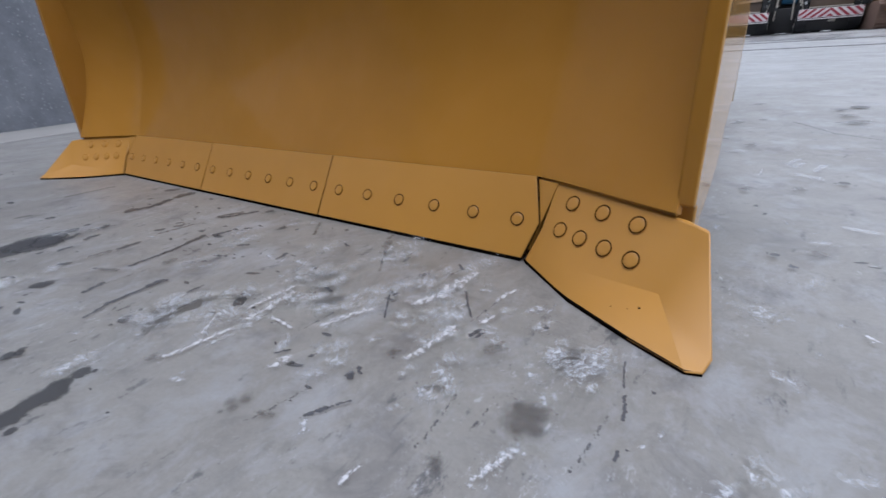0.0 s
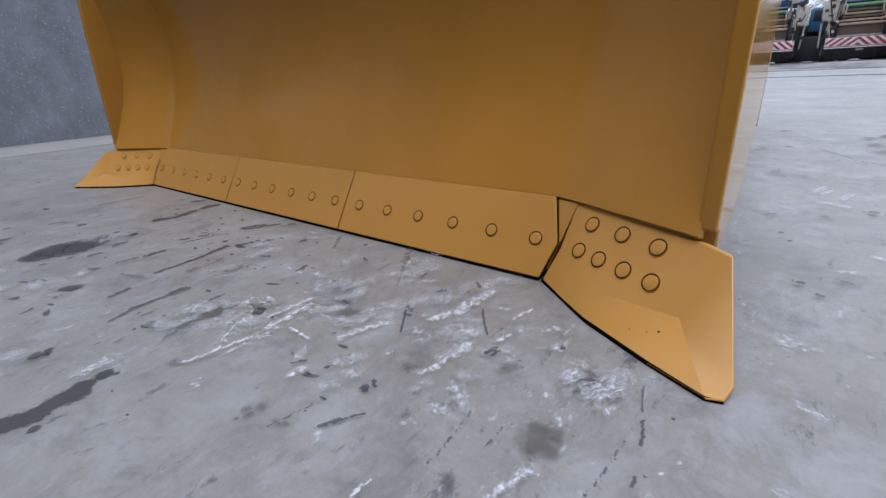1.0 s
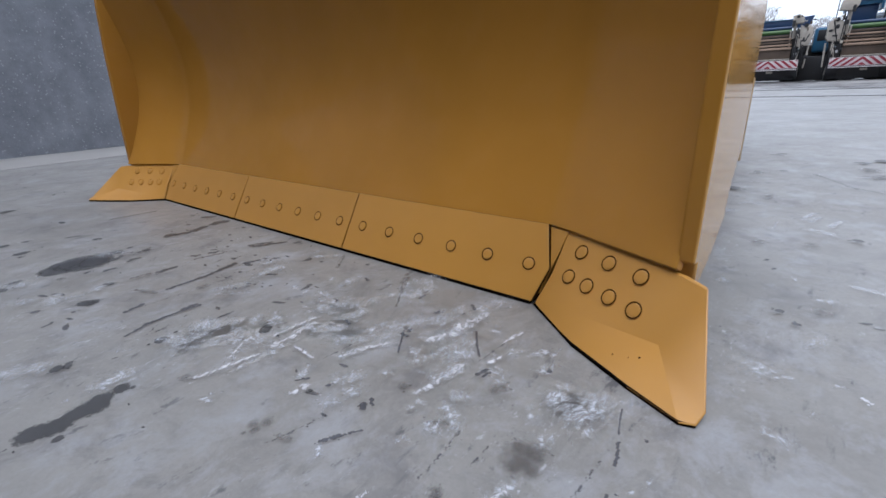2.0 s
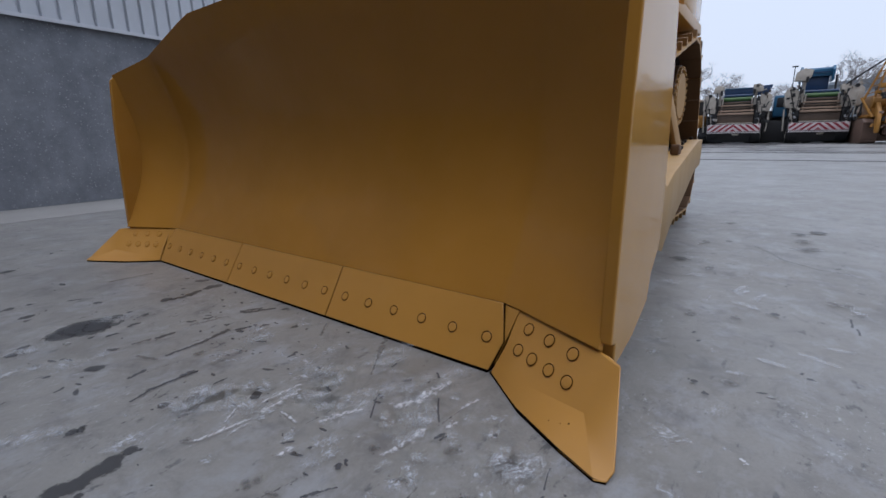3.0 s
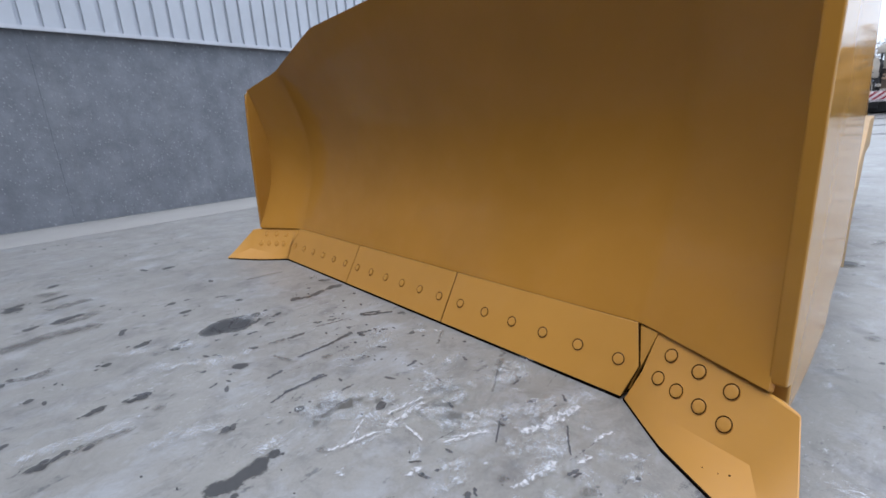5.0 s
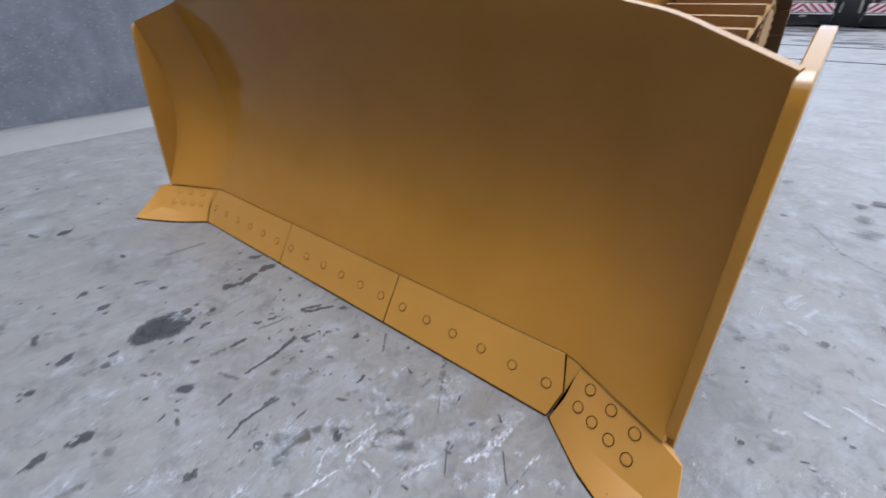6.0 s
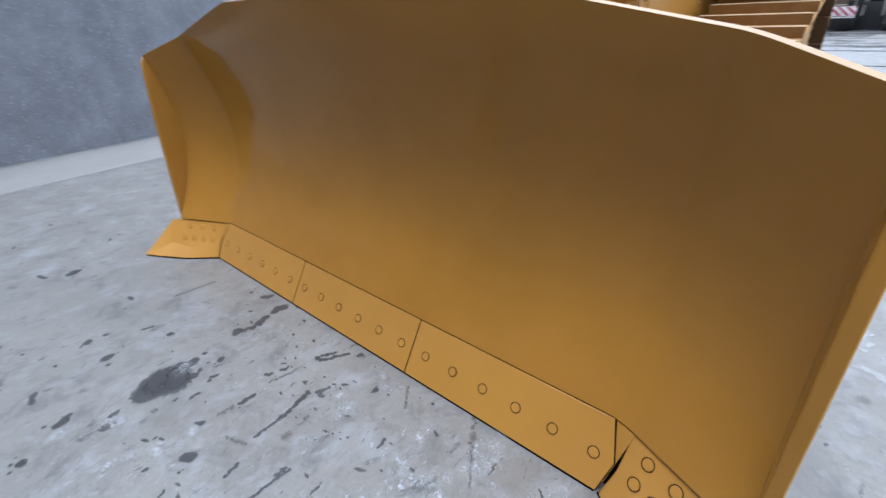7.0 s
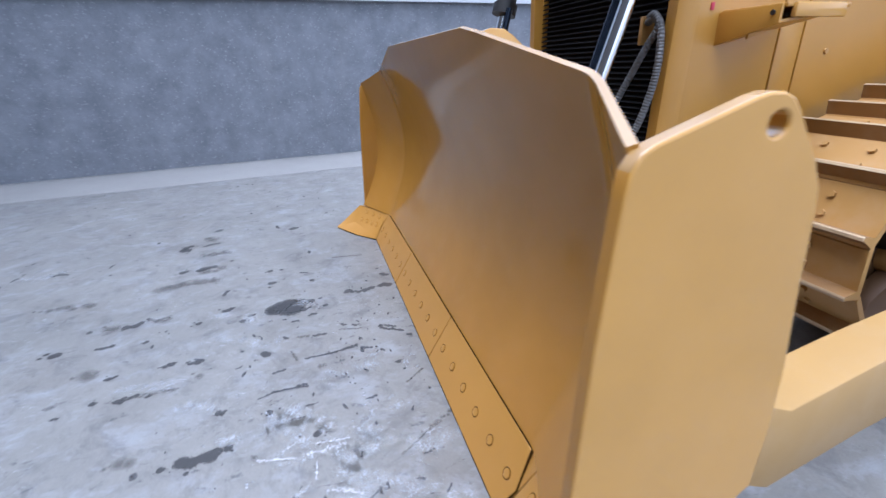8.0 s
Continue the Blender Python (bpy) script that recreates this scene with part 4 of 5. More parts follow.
if BIT_N.y > 0:
    BIT_N = -BIT_N


def bit_point(along, up, out=0.0):
    """A place on the upper plane of the end bit."""
    base = Vector((1.334, 0.0, 0.012)) + BIT_ALONG * along
    rest = Vector((0, 0.145, 0.2)) / 0.247
    return base + rest * up + BIT_N * out


def end_bit(side):
    bm = bmesh.new()
    a, b, c = bit_point(0.010, 0.0), bit_point(0.042, 0.108), bit_point(0.056, 0.250)
    d, e = bit_point(0.445, 0.2445), bit_point(0.503, 0.237)
    toe, f1, f2 = Vector((1.806, -0.302, 0.007)), bit_point(0.194, 0.037), bit_point(0.425, 0.068)

    m1, m2 = Vector((1.528, -0.156, 0.007)), Vector((1.691, -0.248, 0.006))
    heel, rim_low = Vector((1.836, -0.293, 0.008)), Vector((1.845, -0.262, 0.022))
    loops = [(b, c, d, e, f2, f1), (a, b, f1), (a, f1, m1), (m1, f1, f2), (m1, f2, m2), (m2, f2, toe), (f2, e, rim_low), (f2, rim_low, heel, toe)]
    made = {}

    def v(p):
        key = tuple(round(q, 5) for q in p)
        if key not in made:
            made[key] = bm.verts.new((side * p.x, p.y, p.z))
        return made[key]
    for loop in loops:
        bm.faces.new([v(p) for p in loop])
    rim = [a, b, c, d, e, rim_low, heel, toe, m2, m1]
    back = []
    for p in rim:
        low = p.z < 0.05
        q = p - BIT_N * 0.034 + Vector((0, 0.02, 0.004)) if low else p - BIT_N * 0.034
        if p in (e, rim_low, heel):
            q += Vector((-0.030, 0.004, 0))
        back.append(bm.verts.new((side * q.x, q.y, q.z)))
    for k in range(len(rim)):
        bm.faces.new((v(rim[k]), v(rim[(k + 1) % len(rim)]), back[(k + 1) % len(rim)], back[k]))
    bm.faces.new(back)
    # the front is one flowing surface but for the crease round the lower facet
    crease = [{v(f1), v(f2)}, {v(f2), v(toe)}]
    rim_verts = {v(p) for p in rim}
    for edge in bm.edges:
        ends = set(edge.verts)
        if ends in crease or any(w in back for w in ends) or (ends <= rim_verts and ends != {v(a), v(m1)} and ends != {v(b), v(a)}):
            edge.smooth = False
    ob = part("end_bit", bm, YELLOW_EDGE, dozer, "flared yellow corner bit with seven bolts", smooth=False)
    bev = ob.modifiers.new("rounded_edges", "BEVEL")
    bev.width, bev.segments, bev.limit_method, bev.angle_limit = 0.0075, 3, "ANGLE", radians(48)
    ob.data.polygons.foreach_set("use_smooth", [True] * len(ob.data.polygons))
    # Shade beneath the bit, added as a thin black plate.
    bit_shade = [(p.x, p.y) for p in (a, m1, m2, toe, heel)]
    inset = [(side * (x - 0.003), y + 0.006) for x, y in bit_shade] + [(side * 1.80, -0.14), (side * 1.40, 0.06)]
    part("bit_shade", prism(inset, 0.0005, 0.010, "z"), SHADE_BLACK, ob, "black plate for the shade under the bit", smooth=False)
    lean = (f2 - m1).cross(m2 - m1).normalized()
    lean = lean if lean.z > 0 else -lean
    if side > 0:
        for wa, wb, wc, r in ((0.60, 0.10, 0.30, 0.0032), (0.48, 0.22, 0.30, 0.0016), (0.36, 0.42, 0.22, 0.0018)):
            p = f2 * wa + m1 * wb + m2 * wc
            part("speck", rod(p - lean * 0.0005, p + lean * 0.0006, r, r * 0.8, 9), GROOVE, ob, "tiny dark chip in the paint")
    axes = Matrix((BIT_ALONG, BIT_N.cross(BIT_ALONG), BIT_N)).transposed().to_4x4()
    places = [(0.132, 0.201), (0.233, 0.201), (0.336, 0.199), (0.112, 0.120), (0.183, 0.118), (0.262, 0.117), (0.341, 0.115)]
    for al, up in places:
        m = Matrix.Translation(bit_point(al, up, 0.0008)) @ axes
        if side < 0:
            m = Matrix.Diagonal((-1, 1, 1, 1)) @ m @ Matrix.Diagonal((-1, 1, 1, 1))
        shared("bolt", BIT_BOLT if side > 0 else FAINT_RING_BOLT, ob, m)
    return ob


for s in (-1, 1):
    end_bit(s)
    joint = [[on_edge(s * x, up, -0.0015) for x in (end - 0.0008, end + 0.0030)] for up, end in ((0.0, 1.331), (0.110, 1.360), (0.244, 1.319))]
    part("joint", sheet([[tuple(p) for p in row] for row in joint], [[(p.x, p.y + 0.02, p.z) for p in row] for row in joint]), GROOVE, dozer, "dark joint at the end of the cutting edge", smooth=False)
    part("wing_foot", prism([(bend_x(0.22) * s, 0.14), (1.718 * s, -0.026), (1.718 * s, 0.06), (bend_x(0.22) * s, 0.20)], 0.13, 0.216, "z", 0.003), YELLOW_SHADE, dozer)
    part("gusset", sheet([[(s * 1.322, 0.032, 0.030), (s * 1.345, 0.030, 0.030)], [(s * 1.318, 0.137, 0.212), (s * 1.392, 0.113, 0.212)]],
                         [[(s * 1.322, 0.05, 0.030), (s * 1.345, 0.05, 0.030)], [(s * 1.318, 0.15, 0.212), (s * 1.392, 0.14, 0.212)]]), YELLOW_EDGE, dozer)
    # Black sheet put in so the gap behind the joint reads as shade.
    part("joint_shade", sheet([[(s * 1.318, 0.054, 0.003), (s * 1.42, 0.034, 0.003)], [(s * 1.318, 0.155, 0.212), (s * 1.44, 0.145, 0.212)]],
                                [[(s * 1.318, 0.064, 0.003), (s * 1.42, 0.044, 0.003)], [(s * 1.318, 0.165, 0.212), (s * 1.44, 0.155, 0.212)]]), SHADE_BLACK, dozer, "black sheet for the shade behind the corner joint", smooth=False)


def push_arm(s):
    """A box beam that runs back from the end plate, a little narrower to the rear."""
    front, back = [], []
    for x, y, z in ((1.738, 0.47, 0.66), (1.749, 0.555, 0.632), (1.705, 0.93, 0.655), (1.60, 1.95, 0.700), (1.45, 3.36, 0.755), (1.40, 4.0, 0.765)):
        inner, drop = x - 0.135, 0.245
        front.append([(s * inner, y, z), (s * (x - 0.010), y, z), (s * (x - 0.003), y, z - 0.003), (s * x, y, z - 0.010), (s * x, y, z - drop)])
        back.append([(s * inner, y, z - drop), (s * (inner + 0.04), y, z - drop), (s * (inner + 0.08), y, z - drop), (s * (x - 0.02), y, z - drop), (s * (x - 0.001), y, z - drop - 0.002)])
    ob = part("push_arm", sheet(front, back), YELLOW_ARM, dozer, "long yellow box-section push arm")
    tilt = math.degrees(math.atan2(0.40, 0.62))
    part("brace", box((0, 0, 0), (0.035, 0.95, 0.10), 0.006, pose(s * 1.47, 2.05, 0.87, -tilt, 0, 0)), YELLOW_OLD, dozer, "flat slanting brace bar")
    part("pad_block", box((s * 1.55, 1.78, 0.725), (0.05, 0.07, 0.06), 0.01), BROWNED, dozer)
    rng = random.Random(8)
    for k in range(9):
        y = rng.uniform(1.9, 3.3)
        part("dirt_clod", box((s * (1.70 - 0.106 * (y - 0.93) - rng.uniform(0.03, 0.12)), y, 0.675 + 0.04 * (y - 0.93) + 0.012), (0.03, 0.05, 0.025), 0.008, Matrix.Identity(4)), DIRTY, ob, "dry mud clod")
    part("trunnion", rod((s * 1.22, 3.85, 0.64), (s * 1.385, 3.85, 0.64), 0.11, sides=24), YELLOW_OLD, dozer)
    return ob


for s in (-1, 1):
    push_arm(s)


# crawler tracks: belt round front idler, raised sprocket and rear idler
def belt(circles):
    """Points along the outer hull of circles (y, z, r), in order."""
    pts = []
    n = len(circles)
    tangents = []
    for i in range(n):
        (y0, z0, r0), (y1, z1, r1) = circles[i], circles[(i + 1) % n]
        d = math.hypot(y1 - y0, z1 - z0)
        base = math.atan2(z1 - z0, y1 - y0)
        off = math.acos((r0 - r1) / d)
        tangents.append(base + off)
    for i in range(n):
        y, z, r = circles[i]
        a0, a1 = tangents[i - 1], tangents[i]
        while a1 > a0:
            a1 -= math.tau
        steps = max(2, int(abs(a1 - a0) / 0.06))
        for k in range(steps + 1):
            a = a0 + (a1 - a0) * k / steps
            pts.append(Vector((0, y + r * math.cos(a), z + r * math.sin(a))))
    return pts


def resample(pts, pitch):
    closed = pts + [pts[0]]
    total = sum((b - a).length for a, b in zip(closed, closed[1:]))
    n = round(total / pitch)
    step, out, acc, want = total / n, [], 0.0, 0.0
    for a, b in zip(closed, closed[1:]):
        length = (b - a).length
        while want <= acc + length + 1e-9 and len(out) < n:
            t = (want - acc) / length if length else 0
            out.append((a.lerp(b, t), (b - a).normalized()))
            want += step
        acc += length
    return out


CIRCLES = [(1.80, 0.70, 0.40), (3.45, 1.17, 0.44), (3.80, 0.44, 0.36), (2.25, 0.44, 0.36)]
IDLER = (1.80, 0.70)
TRACK_X, SHOE_W = 1.058, 0.57


def shoe_mesh():
    """A single-grouser shoe with its four bolts and a turned-down leading edge."""
    bm = bmesh.new()
    add_prism(bm, [(-0.104, -0.012), (0.092, -0.012), (0.101, -0.020), (0.106, -0.014), (0.094, 0.006), (-0.066, 0.010), (-0.074, 0.066), (-0.081, 0.070), (-0.092, 0.068), (-0.098, 0.010), (-0.108, 0.004)],
              -SHOE_W / 2, SHOE_W / 2, "x", 0.003)
    for x in (-0.085, 0.085):
        for y in (-0.030, 0.045):
            add_rod(bm, (x, y, 0.004), (x, y, 0.020), 0.013, sides=6)
    me = finish(bm, "shoe")
    me.materials.append(YELLOW_OLD), me.materials.append(WORN), me.materials.append(BROWNED), me.materials.append(RISER_SHADE)
    for p in me.polygons:
        # Grouser risers get their shade as a browner colour.
        if abs(p.normal.y) > 0.8 and 0.03 < p.center.z < 0.05:
            p.material_index = 3
        if p.center.z > 0.064:
            p.material_index = 1
        if p.center.z < -0.011:
            p.material_index = 2
    return me


SHOE = shoe_mesh()


def link_mesh():
    bm = bmesh.new()
    for x in (-0.085, 0.085):
        add_prism(bm, [(-0.112, -0.020), (-0.10, -0.085), (-0.05, -0.105), (0.05, -0.105), (0.10, -0.085), (0.112, -0.020), (0.06, -0.010), (-0.06, -0.010)], x - 0.022, x + 0.022, "x", 0.004)
    add_rod(bm, Vector((-0.11, 0.1, -0.055)), Vector((0.11, 0.1, -0.055)), 0.03, sides=10)
    me = finish(bm, "link")
    me.materials.append(DIRTY)
    return me


LINK = link_mesh()


def crawler(s):
    base = thing("track", label="crawler track of yellow grouser shoes")
    base.parent = dozer
    for p, d in resample(belt(CIRCLES), 0.203):
        nrm = Vector((0, -d.z, d.y))
        axes = Matrix((Vector((1, 0, 0)), d, nrm)).transposed().to_4x4()
        shared("shoe", SHOE, base, Matrix.Translation((s * TRACK_X, p.y, p.z)) @ axes)
        shared("link", LINK, base, Matrix.Translation((s * TRACK_X, p.y, p.z)) @ axes)
    hub = [part("front_idler", rod((s * (TRACK_X - 0.09), *IDLER), (s * (TRACK_X + 0.09), *IDLER), 0.255, sides=36), DIRTY, dozer),
           part("rear_idler", rod((s * (TRACK_X - 0.09), 3.80, 0.44), (s * (TRACK_X + 0.09), 3.80, 0.44), 0.28, sides=36), DIRTY, dozer)]
    part("idler_hub", rod((s * (TRACK_X + 0.05), *IDLER), (s * (TRACK_X + 0.20), *IDLER), 0.075, 0.06, 24), DIRTY, hub[0])
    for side in (-0.085, 0.085):
        part("idler_rim", rod((s * (TRACK_X + side - 0.014), *IDLER), (s * (TRACK_X + side + 0.014), *IDLER), 0.275, sides=36), BROWNED, hub[0])
    # The yoke's colour carries the shade of the hollow round it.
    part("idler_yoke", prism([(1.66, 0.33), (1.69, 0.44), (1.80, 0.535), (1.98, 0.56), (2.35, 0.60), (2.35, 0.36), (1.96, 0.33)], s * (TRACK_X + 0.10), s * (TRACK_X + 0.19), "x", 0.025), BROWNED, dozer, "idler yoke browned for the shade inside the track")
    part("yoke_cap", rod((s * (TRACK_X + 0.10), 1.86, 0.60), (s * (TRACK_X + 0.22), 1.86, 0.60), 0.085, 0.07, 20), YELLOW_OLD, dozer)
    # toothed drive ring
    bm = bmesh.new()
    teeth, profile = 26, []
    for k in range(teeth):
        for j, r in enumerate((0.33, 0.36, 0.36, 0.33)):
            a = (k + j * 0.25) * math.tau / teeth
            profile.append((3.45 + r * math.cos(a), 1.17 + r * math.sin(a)))
    add_prism(bm, profile, s * (TRACK_X + 0.02), s * (TRACK_X + 0.10), "x")
    sprocket = part("sprocket", bm, BROWNED, dozer, "raised toothed drive sprocket")
    part("final_drive", rod((s * (TRACK_X - 0.2), 3.45, 1.15), (s * (TRACK_X + 0.185), 3.45, 1.15), 0.268, 0.262, 40), BROWNED, sprocket)
    part("drive_cover", rod((s * (TRACK_X + 0.18), 3.45, 1.15), (s * (TRACK_X + 0.205), 3.45, 1.15), 0.205, 0.19, 40), YELLOW_OLD, sprocket)
    for k in range(26):
        a = k * math.tau / 26
        c = (3.45 + 0.235 * math.cos(a), 1.15 + 0.235 * math.sin(a))
        part("hub_bolt", rod((s * (TRACK_X + 0.18), c[0], c[1]), (s * (TRACK_X + 0.206), c[0], c[1]), 0.017, sides=6), YELLOW_OLD, sprocket)
    # Added plate that stands in for the shaded rear of the track loop.
    part("rear_shade_plate", box((s * 0.95, 4.42, 1.05), (0.58, 0.06, 1.42), 0.01), BROWNED, dozer, "brown plate added for the dark rear of the track")
    part("roller_frame", prism([(1.95, 0.34), (2.0, 0.62), (3.0, 0.70), (3.7, 0.60), (3.75, 0.36), (3.5, 0.22), (1.9, 0.22)], s * (TRACK_X - 0.12), s * (TRACK_X + 0.16), "x", 0.02), YELLOW_OLD, dozer)
    for k in range(7):
        y = 1.95 + k * 0.26
        part("track_roller", rod((s * (TRACK_X - 0.1), y, 0.21), (s * (TRACK_X + 0.12), y, 0.21), 0.10, sides=20), DIRTY, dozer)


for s in (-1, 1):
    crawler(s)


def tractor():
    # hood sides with their seams
    for s, wide in ((-1, 0.52), (1, 0.70)):
        for a, b, low in ((1.04, 1.525, 0.72), (1.533, 1.660, 0.72), (1.668, 3.0, 0.95)):
            part("hood_panel", box((s * (wide - 0.022), (a + b) / 2, (low + 2.12) / 2), (0.045, b - a, 2.12 - low), 0.006), YELLOW_HOOD, dozer)
        part("corner_post", sheet([[(s * (wide - 0.085), 0.985, 0.62), (s * (wide - 0.03), 0.985, 0.62), (s * wide, 1.03, 0.62), (s * wide, 1.06, 0.62)],
                                   [(s * (wide - 0.02), 0.985, 2.15), (s * (wide + 0.03), 0.985, 2.15), (s * (wide + 0.06), 1.03, 2.15), (s * (wide + 0.06), 1.06, 2.15)]],
                                  [[(s * (wide - 0.085), 1.05, 0.62), (s * (wide - 0.05), 1.05, 0.62), (s * (wide - 0.04), 1.06, 0.62), (s * (wide - 0.03), 1.07, 0.62)],
                                   [(s * (wide - 0.02), 1.05, 2.15), (s * wide, 1.05, 2.15), (s * (wide + 0.01), 1.06, 2.15), (s * (wide + 0.03), 1.07, 2.15)]]), YELLOW_HOOD, dozer)
        part("lamp_bracket", prism([(s * wide, 1.432), (s * wide, 1.552), (s * (wide + 0.262), 1.556), (s * (wide + 0.262), 1.494)], 1.195, 1.208, "y", 0.003), YELLOW_HOOD, dozer)
        part("bracket_web", prism([(1.208, 1.45), (1.208, 1.545), (1.47, 1.545), (1.47, 1.525), (1.30, 1.475)], s * (wide + 0.13), s * (wide + 0.142), "x", 0.002), YELLOW_HOOD, dozer)
        part("bracket_floor", sheet([[(s * wide, 1.209, 1.434), (s * (wide + 0.258), 1.209, 1.496)], [(s * wide, 1.50, 1.520), (s * (wide + 0.258), 1.50, 1.535)]],
                                    [[(s * wide, 1.209, 1.444), (s * (wide + 0.258), 1.209, 1.506)], [(s * wide, 1.50, 1.530), (s * (wide + 0.258), 1.50, 1.545)]]), YELLOW_HOOD, dozer, "sloping underside of the bracket")
        part("bracket_tray", box((s * (wide + 0.135), 1.36, 1.552), (0.27, 0.30, 0.014), 0.003), YELLOW_HOOD, dozer)
        part("bracket_lip", box((s * (wide + 0.272), 1.36, 1.536), (0.022, 0.24, 0.048), 0.006), YELLOW, dozer, "pale worn outer lip")
        part("bracket_bolt", rod((s * (wide + 0.235), 1.188, 1.530), (s * (wide + 0.235), 1.197, 1.530), 0.009, sides=6), BLACK, dozer)
        part("fender", prism([(2.6, 1.74), (3.0, 1.80), (3.85, 1.80), (3.87, 1.74), (3.87, 1.71), (2.6, 1.71)], s * 0.66, s * 1.30, "x", 0.01), YELLOW_HOOD, dozer)
        part("tank", box((s * 0.95, 3.45, 2.15), (0.68, 0.80, 0.72), 0.05), YELLOW, dozer)
        part("belly_guard", box((s * 0.35, 1.5, 0.62), (0.5, 0.9, 0.10), 0.01), YELLOW_OLD, dozer)
        for y, z in ((1.82, 1.40), (2.1, 1.62), (2.6, 1.45)):
            part("panel_bolt", rod((s * (wide - 0.002), y, z), (s * (wide + 0.008), y, z), 0.012, sides=6), YELLOW_OLD, dozer)
    part("hood_top", prism([(0.985, 2.10), (0.985, 2.14), (1.1, 2.19), (3.0, 2.19), (3.0, 2.10)], -0.52, 0.70, "x", 0.02), YELLOW_HOOD, dozer)
    part("red_tag", box((0.702, 1.155, 1.575), (0.004, 0.018, 0.028), 0.001), CURVE_MARK, dozer, "small red paint mark")
    grille = part("grille", box((0.10, 1.12, 1.38), (1.13, 0.10, 1.46)), GRILLE, dozer, "black radiator grille with fine horizontal bars", smooth=False)
    bar = finish(prism([(1.030, 0.0), (1.058, 0.012), (1.062, 0.008), (1.034, -0.004)], -0.46, 0.66, "x"), "slat")
    bar.materials.append(GRILLE)
    for k in range(58):
        shared("slat", bar, grille, Matrix.Translation((0, 0, 0.68 + k * 0.025)))
    part("front_guard", box((0.09, 1.02, 0.62), (1.20, 0.10, 0.16), 0.01), YELLOW_HOOD, dozer)
    part("main_frame", box((0, 2.8, 0.72), (0.9, 3.2, 0.5), 0.02), YELLOW_OLD, dozer)
    part("rear_case", prism([(2.98, 0.9), (2.98, 1.86), (4.45, 1.86), (4.45, 0.9)], -0.64, 0.66, "x", 0.01), YELLOW_HOOD, dozer)
    part("axle_case", rod((-0.95, 3.45, 1.17), (0.95, 3.45, 1.17), 0.26, sides=28), YELLOW_OLD, dozer)
    # cab
    cab = part("cab", prism([(3.0, 1.9), (2.95, 2.25), (3.15, 3.15), (4.5, 3.15), (4.6, 1.9)], -0.72, 0.72, "x", 0.04), YELLOW, dozer, "yellow operator cab")
    part("windscreen", prism([(2.955, 2.3), (3.13, 3.05), (3.135, 3.05), (2.96, 2.3)], -0.6, 0.6, "x"), BLACK, cab, "dark cab glass")
    part("roof", box((0, 3.8, 3.22), (1.6, 1.7, 0.12), 0.04), YELLOW, cab)


tractor()


def lift_cylinder(s):
    def along(z):
        return Vector((s * (0.60 + (z - 1.3) * 0.07), 0.74 + (z - 1.3) * 0.28, z))
    ob = part("lift_cylinder", rod(along(1.70), along(2.25), 0.060, sides=24), BLACK, dozer, "black hydraulic lift cylinder")
    part("cylinder_collar", rod(along(1.67), along(1.73), 0.075, sides=24), BLACK, ob)
    part("rod", rod(along(0.95), along(1.70), 0.030, sides=24), CHROME, ob, "polished chrome piston rod")
    side = Vector((-0.072 * s, 0.0, 0))
    part("guard_pipe", rod(along(0.95) + side, along(1.70) + side, 0.021, sides=14), DARKPIPE, ob, "dark glossy steel pipe")
    # bracket on the back of the mouldboard
    part("rod_bracket", prism([(0.165, 1.42), (0.16, 1.475), (0.27, 1.515), (0.325, 1.512), (0.36, 1.49), (0.47, 1.40), (0.60, 1.15), (0.52, 1.02), (0.36, 1.0), (0.34, 1.1), (0.27, 1.24), (0.21, 1.36)], s * 0.63 - 0.1, s * 0.63 - 0.05, "x", 0.004), YELLOW, dozer)
    return ob


lift_cylinder(1)
lift_cylinder(-1)
tube("hose", [(0.42, 0.80, 1.00), (0.47, 0.88, 1.13), (0.52, 0.93, 1.28), (0.60, 0.95, 1.43), (0.645, 0.955, 1.495), (0.65, 0.96, 1.525), (0.60, 0.97, 1.54), (0.55, 0.985, 1.53)], 0.0125, RUBBER, dozer, "ribbed dark hydraulic hose", 0.003)
tube("hose", [(0.58, 0.86, 0.98), (0.625, 0.92, 1.09), (0.665, 0.945, 1.24), (0.685, 0.95, 1.36), (0.675, 0.955, 1.46), (0.655, 0.96, 1.515), (0.61, 0.965, 1.555), (0.56, 0.985, 1.55)], 0.013, RUBBER, dozer, "ribbed dark hydraulic hose", 0.003)
part("hose_clamp", box((0.535, 0.995, 1.50), (0.022, 0.06, 0.11), 0.004), YELLOW_OLD, dozer)


# ---- machines parked across the yard ----
def striped_board(parent, width, z, height=0.39):
    """Chevron stripes that lean to the middle."""
    board = part("striped_board", box((0, -0.02, z), (width, 0.05, height), 0.01), WHITE, parent, "red and white striped rear board")
    lo, hi, wide = z - height / 2 + 0.02, z + height / 2 - 0.02, 0.155
    for side in (-1, 1):
        for k in range(6):
            x = -0.42 + k * wide * 2
            ends = [(x + 0.42, lo), (x + 0.42 + wide, lo), (x + wide, hi), (x, hi)]
            # cut the stripe at the middle and at the board's end
            cutoff, q = width / 2 - 0.02, []
            for (u0, v0), (u1, v1) in zip(ends, ends[1:] + ends[:1]):
                pts = [(u0, v0)]
                for lim in sorted((0.0, cutoff), reverse=u1 < u0):
                    if (u0 - lim) * (u1 - lim) < 0:
                        pts.append((lim, v0 + (v1 - v0) * (lim - u0) / (u1 - u0)))
                q += [p for p in pts if -1e-6 <= p[0] <= cutoff + 1e-6]
            if len(q) >= 3:
                part("stripe", prism([(side * u, v) for u, v in q], -0.052, -0.046, "y"), RED, board, "red diagonal stripe", smooth=False)


